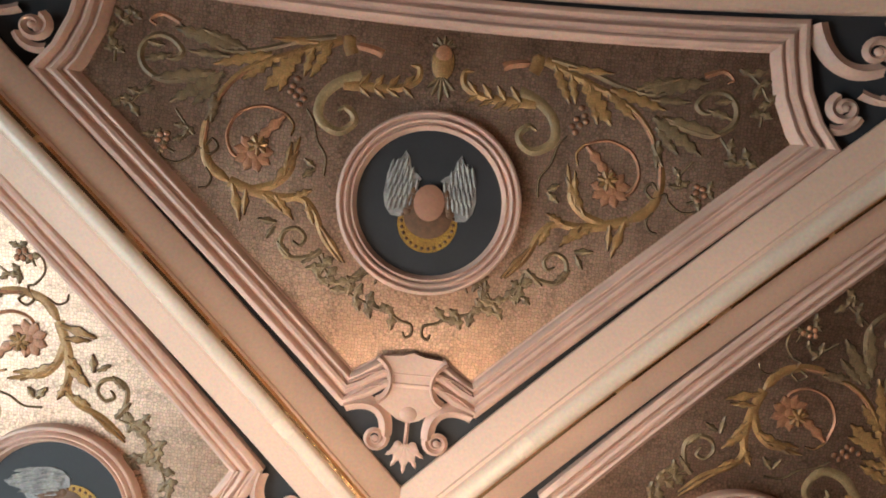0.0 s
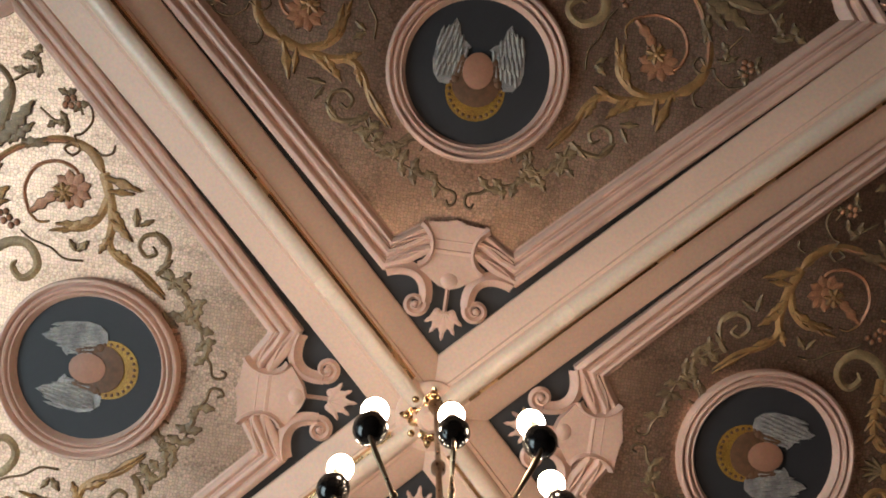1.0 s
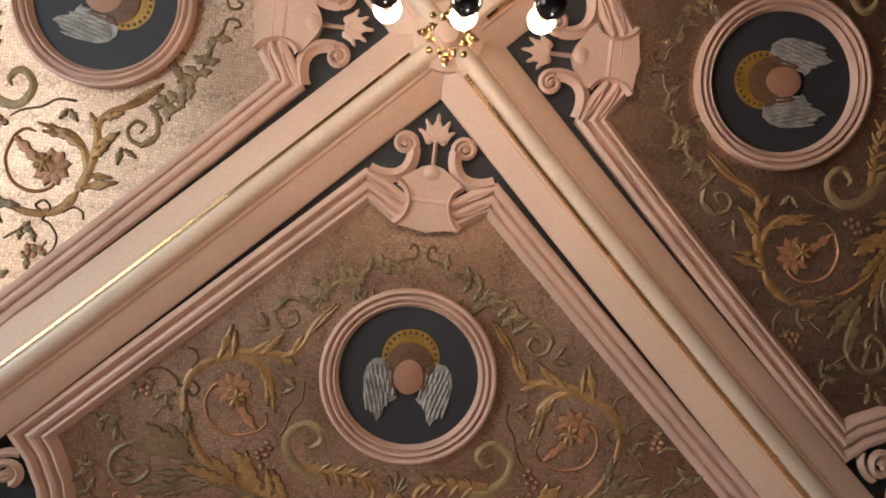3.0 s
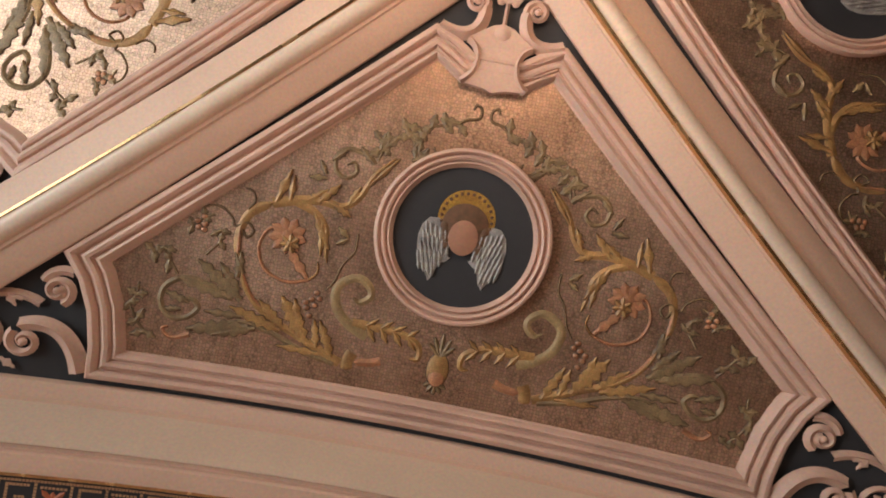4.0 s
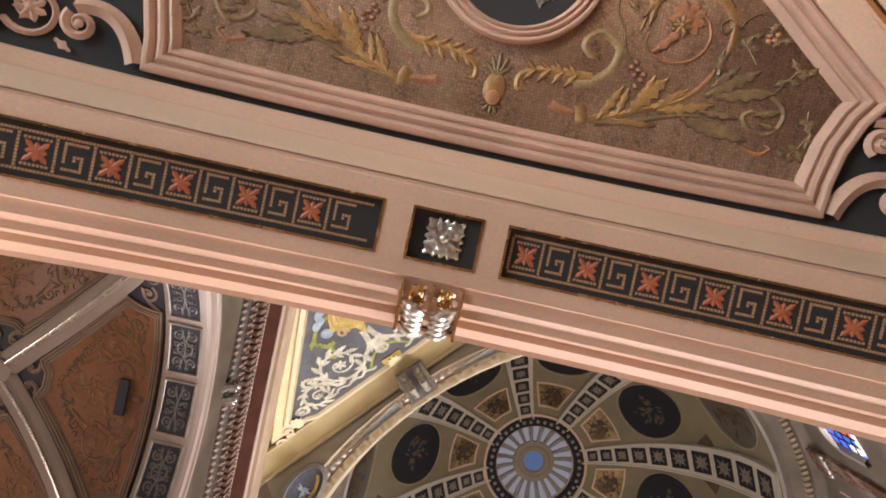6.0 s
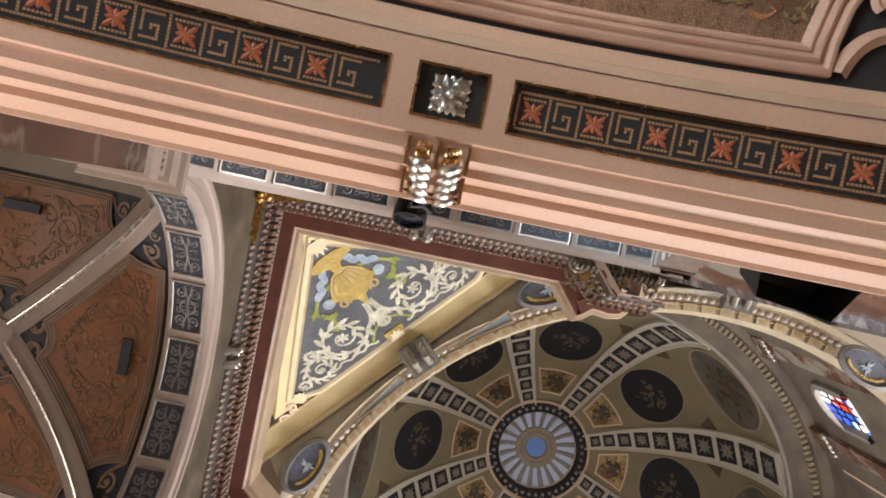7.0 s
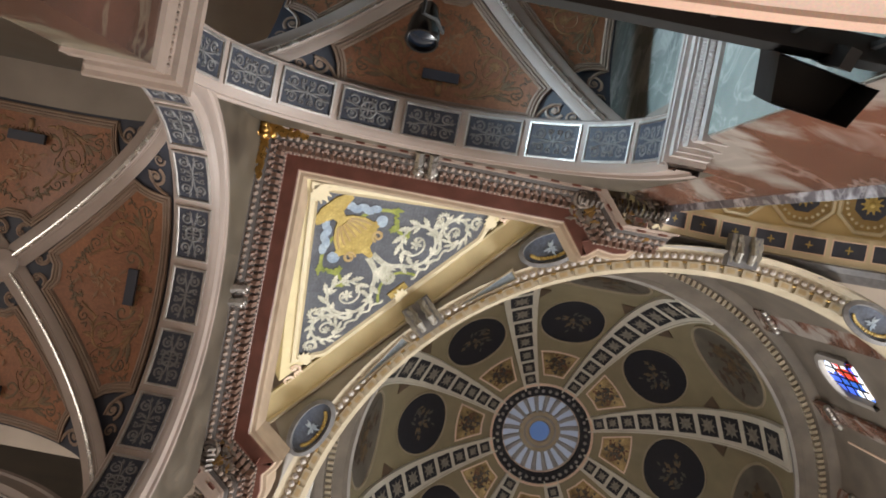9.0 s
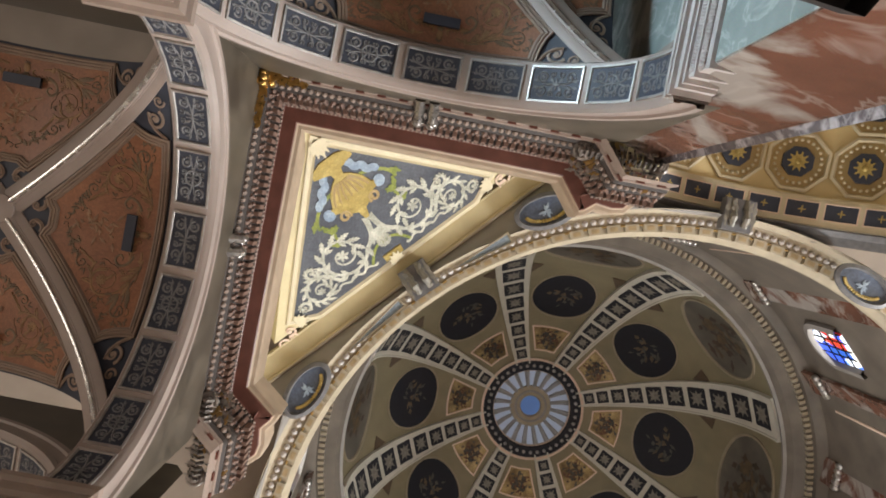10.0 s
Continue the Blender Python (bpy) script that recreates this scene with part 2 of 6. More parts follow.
def marble(name, a, b, c, scale):
    """Brecciated marble: broad clouds with torn patches and thin veins."""
    m = mat(name, a, 0.22, scale=scale, tint=b, bump=0.03)
    nt = m.node_tree
    bs = nt.nodes["Principled BSDF"]
    tc = nt.nodes["Texture Coordinate"]
    n = nt.nodes.new("ShaderNodeTexNoise")
    n.inputs["Scale"].default_value, n.inputs["Detail"].default_value, n.inputs["Distortion"].default_value = scale * 0.45, 9, 1.6
    r = nt.nodes.new("ShaderNodeValToRGB")
    r.color_ramp.elements[0].position, r.color_ramp.elements[1].position = 0.52, 0.60
    n3 = nt.nodes.new("ShaderNodeTexNoise")
    n3.inputs["Scale"].default_value, n3.inputs["Detail"].default_value, n3.inputs["Distortion"].default_value = scale * 0.8, 5, 1.0
    r3 = nt.nodes.new("ShaderNodeValToRGB")
    e = r3.color_ramp.elements
    e[0].position, e[0].color, e[1].position, e[1].color = 0.47, (0, 0, 0, 1), 0.50, (0.3, 0.3, 0.3, 1)
    e.new(0.53).color = (0, 0, 0, 1)
    mx, mv = nt.nodes.new("ShaderNodeMix"), nt.nodes.new("ShaderNodeMix")
    mx.data_type = mv.data_type = "RGBA"
    mx.inputs[7].default_value, mv.inputs[7].default_value = (*c, 1), (*[min(0.7, q * 1.5) for q in c], 1)
    old = bs.inputs["Base Color"].links[0].from_socket
    L = nt.links.new
    L(tc.outputs["Object"], n.inputs["Vector"]), L(tc.outputs["Object"], n3.inputs["Vector"])
    L(n.outputs["Fac"], r.inputs[0]), L(n3.outputs["Fac"], r3.inputs[0])
    L(r.outputs[0], mx.inputs[0]), L(old, mx.inputs[6]), L(mx.outputs[2], mv.inputs[6]), L(r3.outputs[0], mv.inputs[0])
    L(mv.outputs[2], bs.inputs["Base Color"])
    return m


def stained(name):
    m = bpy.data.materials.new(name)
    m.use_nodes = True
    nt = m.node_tree
    bs = nt.nodes["Principled BSDF"]
    tc = nt.nodes.new("ShaderNodeTexCoord")
    v = nt.nodes.new("ShaderNodeTexVoronoi")
    v.inputs["Scale"].default_value = 1.6
    sep = nt.nodes.new("ShaderNodeSeparateColor")
    r = nt.nodes.new("ShaderNodeValToRGB")
    r.color_ramp.interpolation = "CONSTANT"
    e = r.color_ramp.elements
    e[0].position, e[0].color = 0.0, (0.85, 0.88, 0.95, 1)
    e[1].position, e[1].color = 0.4, (0.75, 0.04, 0.05, 1)
    for p, c in ((0.55, (0.05, 0.12, 0.75, 1)), (0.72, (0.9, 0.85, 0.8, 1)), (0.86, (0.10, 0.25, 0.8, 1))):
        x = e.new(p)
        x.color = c
    L = nt.links.new
    L(tc.outputs["Object"], v.inputs["Vector"]), L(v.outputs["Color"], sep.inputs[0]), L(sep.outputs[0], r.inputs[0])
    L(r.outputs[0], bs.inputs["Base Color"]), L(r.outputs[0], bs.inputs["Emission Color"])
    bs.inputs["Emission Strength"].default_value = 1.3
    return m


REDMAR = marble("red_breccia", (0.22, 0.095, 0.06), (0.12, 0.06, 0.042), (0.32, 0.28, 0.25), 0.75)
# Darker copy of the red breccia; the left piers' dim light is in its colour.
DIMREDMAR = marble("dim_red_breccia", (0.12, 0.058, 0.042), (0.07, 0.04, 0.03), (0.16, 0.14, 0.10), 0.9)
GREENMAR = marble("grey_green_breccia", (0.38, 0.42, 0.40), (0.28, 0.32, 0.31), (0.44, 0.46, 0.44), 1.5)
DARKMAR = marble("dark_veined_marble", (0.20, 0.17, 0.18), (0.10, 0.085, 0.095), (0.36, 0.33, 0.34), 3.0)
DRUMST = mat("dark_drum_stone", (0.20, 0.165, 0.13), 0.6, var=0.4, scale=0.8)
STAIN = stained("stained_glass")

# ---- builders ----


def part(name, bm, material, parent=None, label="", smooth=True):
    me = bpy.data.meshes.new(name)
    bmesh.ops.recalc_face_normals(bm, faces=bm.faces)
    bm.to_mesh(me)
    bm.free()
    return link(name, me, material, parent, label, smooth)


def link(name, me, material, parent=None, label="", smooth=True):
    for m in (material if isinstance(material, (list, tuple)) else [material]):
        me.materials.append(m)
    if smooth:
        me.shade_smooth()
        me.set_sharp_from_angle(angle=radians(38))
    ob = new(name, me)
    ob.parent = parent
    if label:
        ob["label"] = label
    return ob


def thing(name, label, category, m=None, group="", kind=""):
    ob = new(name)
    ob.empty_display_size = 0.1
    if m is not None:
        ob.matrix_world = m
    return tagged(ob, label, category, group, kind)


def resample(pts, step, closed):
    out = []
    n = len(pts)
    for i in range(n if closed else n - 1):
        a, b = Vector(pts[i]), Vector(pts[(i + 1) % n])
        k = max(1, int((b - a).length / step))
        out += [tuple(a.lerp(b, j / k)) for j in range(k)]
    if not closed:
        out.append(tuple(pts[-1]))
    return out


def miters(pts, closed):
    """Left-hand normals with mitre length for a flat path."""
    out, n = [], len(pts)
    for i in range(n):
        p = Vector(pts[i])
        a = Vector(pts[i - 1]) if (i or closed) else None
        b = Vector(pts[(i + 1) % n]) if (i < n - 1 or closed) else None
        d1 = (p - a).normalized() if a is not None else (b - p).normalized()
        d2 = (b - p).normalized() if b is not None else d1
        n1, n2 = Vector((-d1.y, d1.x)), Vector((-d2.y, d2.x))
        m = n1 + n2
        m = m.normalized() if m.length > 1e-6 else n1
        out.append(m / max(0.35, m.dot(n1)))
    return out


def sweep(pts, profile, f, closed=False, step=0.12, loop=False, bm=None):
    """A moulding: profile of (offset to the left, height) along a flat path; f maps (u, v, h) into space."""
    bm = bm or bmesh.new()
    pts = resample(pts, step, closed)
    ms = miters(pts, closed)
    rows = [[bm.verts.new(f(p[0] + m.x * o, p[1] + m.y * o, h)) for o, h in profile] for p, m in zip(pts, ms)]
    n, k = len(rows), len(profile)
    for i in range(n if closed else n - 1):
        a, b = rows[i], rows[(i + 1) % n]
        for j in range(k if loop else k - 1):
            bm.faces.new((a[j], a[(j + 1) % k], b[(j + 1) % k], b[j]))
    if loop and not closed:
        bm.faces.new(rows[0])
        bm.faces.new(rows[-1])
    return bm


def plate(pts, f, h0, h1, bm=None):
    """A thin flat piece with the outline pts, its face at h1 and its sides down to h0."""
    bm = bm or bmesh.new()
    top = [bm.verts.new(f(u, v, h1)) for u, v in pts]
    low = [bm.verts.new(f(u, v, h0)) for u, v in pts]
    bm.faces.new(top)
    for i in range(len(pts)):
        j = (i + 1) % len(pts)
        bm.faces.new((top[i], top[j], low[j], low[i]))
    return bm


LINE = {"grow": 0.0, "sink": 0.0}


def ribbon(pts, widths, f, h, bm, crown=0.006):
    """A tapering raised stroke along a flat path."""
    n = len(pts)
    ms = miters(pts, False)
    rows = []
    for i in range(n):
        w = widths(i / (n - 1)) if callable(widths) else widths
        p, m = pts[i], ms[i]
        w += LINE["grow"]
        rows.append([bm.verts.new(f(p[0] + m.x * w * s, p[1] + m.y * w * s, h - LINE["sink"] + (crown if s == 0 else 0) - (0.004 if abs(s) == 1 else 0)))
                     for s in (-1, -0.7, 0, 0.7, 1)])
    for a, b in zip(rows, rows[1:]):
        for j in range(4):
            bm.faces.new((a[j], a[j + 1], b[j + 1], b[j]))
    return bm


def bez(p0, p1, p2, p3, n=12):
    out = []
    for i in range(n + 1):
        t = i / n
        s = 1 - t
        out.append((s**3 * p0[0] + 3 * s * s * t * p1[0] + 3 * s * t * t * p2[0] + t**3 * p3[0],
                    s**3 * p0[1] + 3 * s * s * t * p1[1] + 3 * s * t * t * p2[1] + t**3 * p3[1]))
    return out


def spiral(cx, cy, r0, r1, a0, turns, n=22):
    return [(cx + (r0 + (r1 - r0) * i / n) * math.cos(a0 + turns * math.tau * i / n),
             cy + (r0 + (r1 - r0) * i / n) * math.sin(a0 + turns * math.tau * i / n)) for i in range(n + 1)]


def leaf(bm, f, x, y, ang, length, width, h, lobes=3):
    """A lobed leaf, raised a little along its middle."""
    c, s = math.cos(ang), math.sin(ang)
    k = 4 * lobes
    left, mid, right = [], [], []
    for i in range(k + 1):
        t = i / k
        w = width * math.sin(math.pi * min(1, t * 0.94 + 0.06)) ** 0.7 * (0.72 + 0.28 * math.cos(t * lobes * math.tau)) + 0.001 + LINE["grow"]
        for side, lst in ((1, left), (0, mid), (-1, right)):
            a, b = t * length - abs(side) * 0.15 * w, side * w
            lst.append(bm.verts.new(f(x + a * c - b * s, y + a * s + b * c, h - LINE["sink"] + (0.006 if side == 0 else 0))))
    for i in range(k):
        bm.faces.new((left[i], left[i + 1], mid[i + 1], mid[i]))
        bm.faces.new((mid[i], mid[i + 1], right[i + 1], right[i]))


def disc(bm, f, x, y, rx, ry, h, n=24, dome=0.0):
    rx, ry, h = rx + LINE["grow"], ry + LINE["grow"], h - LINE["sink"]
    c = bm.verts.new(f(x, y, h + dome))
    r1 = [bm.verts.new(f(x + rx * 0.6 * math.cos(i * math.tau / n), y + ry * 0.6 * math.sin(i * math.tau / n), h + dome * 0.7)) for i in range(n)]
    r2 = [bm.verts.new(f(x + rx * math.cos(i * math.tau / n), y + ry * math.sin(i * math.tau / n), h)) for i in range(n)]
    for i in range(n):
        j = (i + 1) % n
        bm.faces.new((c, r1[i], r1[j]))
        bm.faces.new((r1[i], r2[i], r2[j], r1[j]))


def circle(x, y, r, n=48, ry=None):
    return [(x + r * math.cos(i * math.tau / n), y + (ry or r) * math.sin(i * math.tau / n)) for i in range(n)]


def flat(z=0.0):
    return lambda u, v, h: (u, v, z - h)


def box(bm, x0, x1, y0, y1, z0, z1):
    v = [bm.verts.new(p) for p in ((x0, y0, z0), (x1, y0, z0), (x1, y1, z0), (x0, y1, z0), (x0, y0, z1), (x1, y0, z1), (x1, y1, z1), (x0, y1, z1))]
    for q in ((0, 1, 2, 3), (4, 5, 6, 7), (0, 1, 5, 4), (1, 2, 6, 5), (2, 3, 7, 6), (3, 0, 4, 7)):
        bm.faces.new([v[i] for i in q])
    return bm


def lathe(profile, n, bm=None, centre=(0, 0), a0=0.0, a1=math.tau):
    """Profile of (radius, z) turned about a vertical axis."""
    bm = bm or bmesh.new()
    full = abs(a1 - a0 - math.tau) < 1e-6
    rows = []
    for i in range(n if full else n + 1):
        a = a0 + (a1 - a0) * i / n
        rows.append([bm.verts.new((centre[0] + r * math.cos(a), centre[1] + r * math.sin(a), z)) for r, z in profile])
    for i in range(n):
        a, b = rows[i], rows[(i + 1) % len(rows)]
        for j in range(len(profile) - 1):
            bm.faces.new((a[j], a[j + 1], b[j + 1], b[j]))
    return bm


def tube(pts, radius, sides=8, bm=None):
    """A round bar along a path in space; radius a number or a function of 0..1."""
    bm = bm or bmesh.new()
    pts = [Vector(p) for p in pts]
    rows = []
    for i, p in enumerate(pts):
        d = (pts[min(i + 1, len(pts) - 1)] - pts[max(i - 1, 0)]).normalized()
        a = d.orthogonal().normalized() if not rows else (prev - d * prev.dot(d)).normalized()
        prev = a
        b = d.cross(a)
        r = radius(i / (len(pts) - 1)) if callable(radius) else radius
        rows.append([bm.verts.new(p + a * r * math.cos(k * math.tau / sides) + b * r * math.sin(k * math.tau / sides)) for k in range(sides)])
    for a, b in zip(rows, rows[1:]):
        for k in range(sides):
            bm.faces.new((a[k], a[(k + 1) % sides], b[(k + 1) % sides], b[k]))
    bm.faces.new(rows[0]), bm.faces.new(rows[-1])
    return bm


def ball(x, y, z, r, bm=None, sx=1, sy=1, sz=1):
    bm = bm or bmesh.new()
    bmesh.ops.create_uvsphere(bm, u_segments=16, v_segments=10, radius=r, matrix=Matrix.Translation((x, y, z)) @ Matrix.Diagonal((sx, sy, sz, 1)))
    return bm

# ---- low painted bay: four webs on diagonal ribs ----
BX, BY, BZ, VR = 0.0, 1.5, 5.43, 7.1    # bay centre, crown height, radius of the webs


def web(u, v, h):
    return (u, v, -u * u / (2 * VR) - h)


SIDE = [(0.36, 0.74), (2.0, 2.31)]
END = [(1.905, 2.45), (1.845, 2.60), (1.81, 2.78), (1.80, 2.95)]
NOTCH = [(0.22, 0.80), (0.13, 0.86)]
OUTER = SIDE + END + [(-u, v) for u, v in END[::-1]] + [(-u, v) for u, v in SIDE[::-1]] + [(-u, v) for u, v in NOTCH] + NOTCH[::-1]
ROLLS = [(0.0, 0.0), (0.0, 0.035), (0.012, 0.045), (0.03, 0.048), (0.045, 0.040), (0.05, 0.026), (0.06, 0.026), (0.068, 0.040), (0.082, 0.046), (0.098, 0.042),
         (0.105, 0.026), (0.113, 0.024), (0.12, 0.034), (0.132, 0.038), (0.146, 0.03), (0.155, 0.012), (0.165, 0.008), (0.165, 0.0)]


ROLLS = [(o, h * 1.35) for o, h in ROLLS]


def web_ground(f, reach=2.98):
    """Ground from the crown to the wall arches, between the ribs."""
    bm = bmesh.new()
    rows = []
    for i in range(25):
        v = 0.02 + reach * i / 24
        rows.append([bm.verts.new(f(v * (j / 12 - 1), v, 0)) for j in range(25)])
    for a, b in zip(rows, rows[1:]):
        for j in range(24):
            bm.faces.new((a[j], a[j + 1], b[j + 1], b[j]))
    return bm


def mosaic_field(f):
    bm = bmesh.new()
    rows = []
    for i in range(27):
        v = 0.90 + 1.97 * i / 26
        w = 0.36 + (v - 0.74) * 0.957 - 0.10
        if v > 2.2:
            w = min(w, 1.78 if v < 2.31 else 1.86 - 0.17 * ((v - 2.31) / 0.64) ** 0.6)
        rows.append([bm.verts.new(f(w * (j / 12 - 1), v, 0.006)) for j in range(25)])
    for a, b in zip(rows, rows[1:]):
        for j in range(24):
            bm.faces.new((a[j], a[j + 1], b[j + 1], b[j]))
    return bm


def curl(f, bm, x, y, r, a0, turns, w, h=0.012):
    """A spiral that winds inwards to a round eye."""
    ribbon(spiral(x, y, r, r * 0.22, a0, turns), lambda t: w * (1 - 0.55 * t), f, h, bm)
    disc(bm, f, x, y, r * 0.28, r * 0.28, h, 10, 0.004)


def ivy(f, bm, pts, rnd, size=0.07):
    """A thin stalk with leaves to either side."""
    ribbon(pts, 0.006, f, 0.010, bm, 0.002)
    for i, (x, y) in enumerate(pts[1:]):
        a = rnd.uniform(0, math.tau)
        for k in range(2):
            b = a + k * 2.4
            leaf(bm, f, x, y, b, size * rnd.uniform(0.8, 1.3), size * 0.36, 0.011, 2)


def flower(f, bm, x, y, r, n=6, h=0.012):
    for k in range(n):
        leaf(bm, f, x, y, k * math.tau / n + 0.2, r, r * 0.42, h, 1)
    disc(bm, f, x, y, r * 0.3, r * 0.3, h + 0.006, 10, 0.006)


def flow(pts, n=6):
    """A smooth line through a few points."""
    q = [pts[0]] + list(pts) + [pts[-1]]
    out = []
    for a, b, c, d in zip(q, q[1:], q[2:], q[3:]):
        for i in range(n):
            t = i / n
            out.append(tuple(0.5 * (2 * b[k] + (c[k] - a[k]) * t + (2 * a[k] - 5 * b[k] + 4 * c[k] - d[k]) * t * t + (3 * b[k] - a[k] - 3 * c[k] + d[k]) * t**3) for k in (0, 1)))
    return out + [pts[-1]]


def vine(f, bm, pts, w0, w1):
    """A stalk that thins or swells from w0 to w1 and ends in a point."""
    ribbon(flow(pts), lambda t: (w0 + (w1 - w0) * t) * min(1.0, 0.25 + 6 * (1 - t)), f, 0.010, bm)


def scroll_shapes(f, gold, olive, rose, grey):
    """The mirrored scrolls of a panel, each colour into its own mesh."""
    rnd = random.Random(5)
    count = itertools.count()
    lift = lambda: 0.0004 * (next(count) % 12)
    for s in (1, -1):
        g = lambda u, v, h, s=s: f(s * u, v, h)
        vine(g, grey, [(0.42, 2.50), (0.53, 2.45), (0.61, 2.37), (0.63, 2.27), (0.58, 2.21), (0.51, 2.19), (0.45, 2.23), (0.44, 2.28), (0.49, 2.32), (0.53, 2.30)], 0.03, 0.018)
        vine(g, gold, [(0.51, 2.44), (0.36, 2.44), (0.23, 2.45), (0.13, 2.50), (0.12, 2.57), (0.17, 2.58)], 0.03, 0.012)
        leaf(gold, g, 0.43, 2.44, 2.21, 0.10, 0.018, 0.012 + lift(), 2)
        leaf(gold, g, 0.43, 2.44, -2.45, 0.08, 0.013, 0.012 + lift(), 2)
        leaf(gold, g, 0.35, 2.44, 2.13, 0.09, 0.018, 0.012 + lift(), 2)
        leaf(gold, g, 0.35, 2.44, -2.45, 0.08, 0.013, 0.012 + lift(), 2)
        leaf(gold, g, 0.28, 2.44, 2.21, 0.10, 0.018, 0.012 + lift(), 2)
        leaf(gold, g, 0.28, 2.44, -2.62, 0.08, 0.013, 0.012 + lift(), 2)
        leaf(gold, g, 0.20, 2.46, 2.28, 0.09, 0.018, 0.012 + lift(), 2)
        leaf(gold, g, 0.20, 2.46, -2.45, 0.08, 0.013, 0.012 + lift(), 2)
        vine(g, rose, [(0.32, 2.62), (0.38, 2.64), (0.46, 2.65)], 0.026, 0.02)
        # cup of the horn
        vine(g, gold, [(0.48, 2.60), (0.50, 2.65), (0.50, 2.70)], 0.034, 0.034)
        vine(g, gold, [(0.54, 2.67), (0.68, 2.61), (0.82, 2.55), (0.94, 2.50), (1.04, 2.43), (1.12, 2.33), (1.15, 2.24)], 0.026, 0.012)
        vine(g, rose, [(0.96, 2.47), (1.06, 2.40), (1.12, 2.31), (1.15, 2.25)], 0.01, 0.006)
        leaf(gold, g, 0.59, 2.65, -1.11, 0.22, 0.03, 0.012 + lift(), 4)
        leaf(gold, g, 0.68, 2.61, -1.33, 0.16, 0.024, 0.012 + lift(), 3)
        leaf(gold, g, 0.74, 2.59, -0.93, 0.29, 0.05, 0.012 + lift(), 5)
        leaf(gold, g, 0.78, 2.56, -1.28, 0.21, 0.03, 0.012 + lift(), 4)
        leaf(gold, g, 0.87, 2.54, -0.72, 0.21, 0.032, 0.012 + lift(), 4)
        leaf(gold, g, 0.66, 2.64, -0.04, 0.24, 0.022, 0.012 + lift(), 3)
        leaf(gold, g, 0.89, 2.55, -0.30, 0.30, 0.034, 0.012 + lift(), 5)
        vine(g, olive, [(0.57, 2.68), (0.75, 2.64), (0.94, 2.57), (1.10, 2.54), (1.23, 2.58), (1.35, 2.64)], 0.018, 0.01)
        leaf(olive, g, 1.06, 2.56, 0.19, 0.32, 0.045, 0.012 + lift(), 5)
        leaf(olive, g, 1.02, 2.56, 0.31, 0.23, 0.028, 0.012 + lift(), 4)
        leaf(olive, g, 1.12, 2.42, -0.62, 0.31, 0.04, 0.012 + lift(), 5)
        leaf(olive, g, 1.14, 2.37, -0.83, 0.18, 0.026, 0.012 + lift(), 4)
        leaf(olive, g, 1.18, 2.42, -0.24, 0.29, 0.032, 0.012 + lift(), 4)
        leaf(olive, g, 1.10, 2.51, 0.00, 0.20, 0.022, 0.012 + lift(), 3)
        vine(g, olive, [(1.16, 2.42), (1.30, 2.37), (1.42, 2.35), (1.51, 2.41), (1.52, 2.50), (1.46, 2.57), (1.38, 2.56), (1.33, 2.50), (1.37, 2.46), (1.43, 2.47)], 0.018, 0.014)
        leaf(olive, g, 1.50, 2.44, 2.82, 0.13, 0.022, 0.012 + lift(), 3)
        leaf(olive, g, 1.49, 2.53, -3.02, 0.08, 0.018, 0.012 + lift(), 3)
        vine(g, rose, [(1.35, 2.65), (1.44, 2.68), (1.49, 2.64), (1.46, 2.62)], 0.016, 0.006)
        vine(g, gold, [(1.16, 2.21), (1.19, 2.14), (1.19, 2.04), (1.15, 1.94), (1.05, 1.87)], 0.016, 0.03)
        vine(g, gold, [(1.05, 1.87), (0.92, 1.83), (0.79, 1.81), (0.68, 1.82), (0.60, 1.75), (0.54, 1.62), (0.44, 1.50)], 0.03, 0.014)
        leaf(olive, g, 1.16, 2.30, -1.57, 0.14, 0.026, 0.012 + lift(), 3)
        leaf(olive, g, 1.13, 2.28, -1.07, 0.13, 0.018, 0.012 + lift(), 2)
        leaf(rose, g, 1.18, 2.17, -1.49, 0.12, 0.016, 0.012 + lift(), 1)
        leaf(gold, g, 1.03, 1.86, -1.83, 0.20, 0.026, 0.012 + lift(), 2)
        leaf(gold, g, 0.96, 1.84, -1.57, 0.14, 0.018, 0.012 + lift(), 2)
        leaf(gold, g, 0.81, 1.82, -2.27, 0.16, 0.024, 0.012 + lift(), 3)
        leaf(gold, g, 0.72, 1.82, 2.68, 0.11, 0.022, 0.012 + lift(), 3)
        leaf(gold, g, 0.87, 1.82, -2.47, 0.13, 0.02, 0.012 + lift(), 3)
        leaf(gold, g, 0.65, 1.80, -2.00, 0.12, 0.022, 0.012 + lift(), 3)
        leaf(gold, g, 0.56, 1.68, -2.23, 0.23, 0.016, 0.012 + lift(), 2)
        vine(g, gold, [(0.92, 1.84), (0.82, 1.88), (0.75, 1.95), (0.73, 2.05), (0.71, 2.14)], 0.026, 0.01)
        leaf(gold, g, 0.82, 1.88, 2.10, 0.22, 0.026, 0.012 + lift(), 3)
        leaf(gold, g, 0.77, 1.93, 1.68, 0.18, 0.02, 0.012 + lift(), 3)
        vine(g, olive, [(1.18, 2.04), (1.15, 2.08), (1.12, 2.04), (1.16, 2.00), (1.22, 2.03), (1.24, 1.99), (1.31, 1.94), (1.39, 1.96), (1.39, 2.03)], 0.006, 0.004)
        vine(g, olive, [(1.17, 1.93), (1.14, 1.88), (1.16, 1.83), (1.20, 1.82)], 0.005, 0.004)
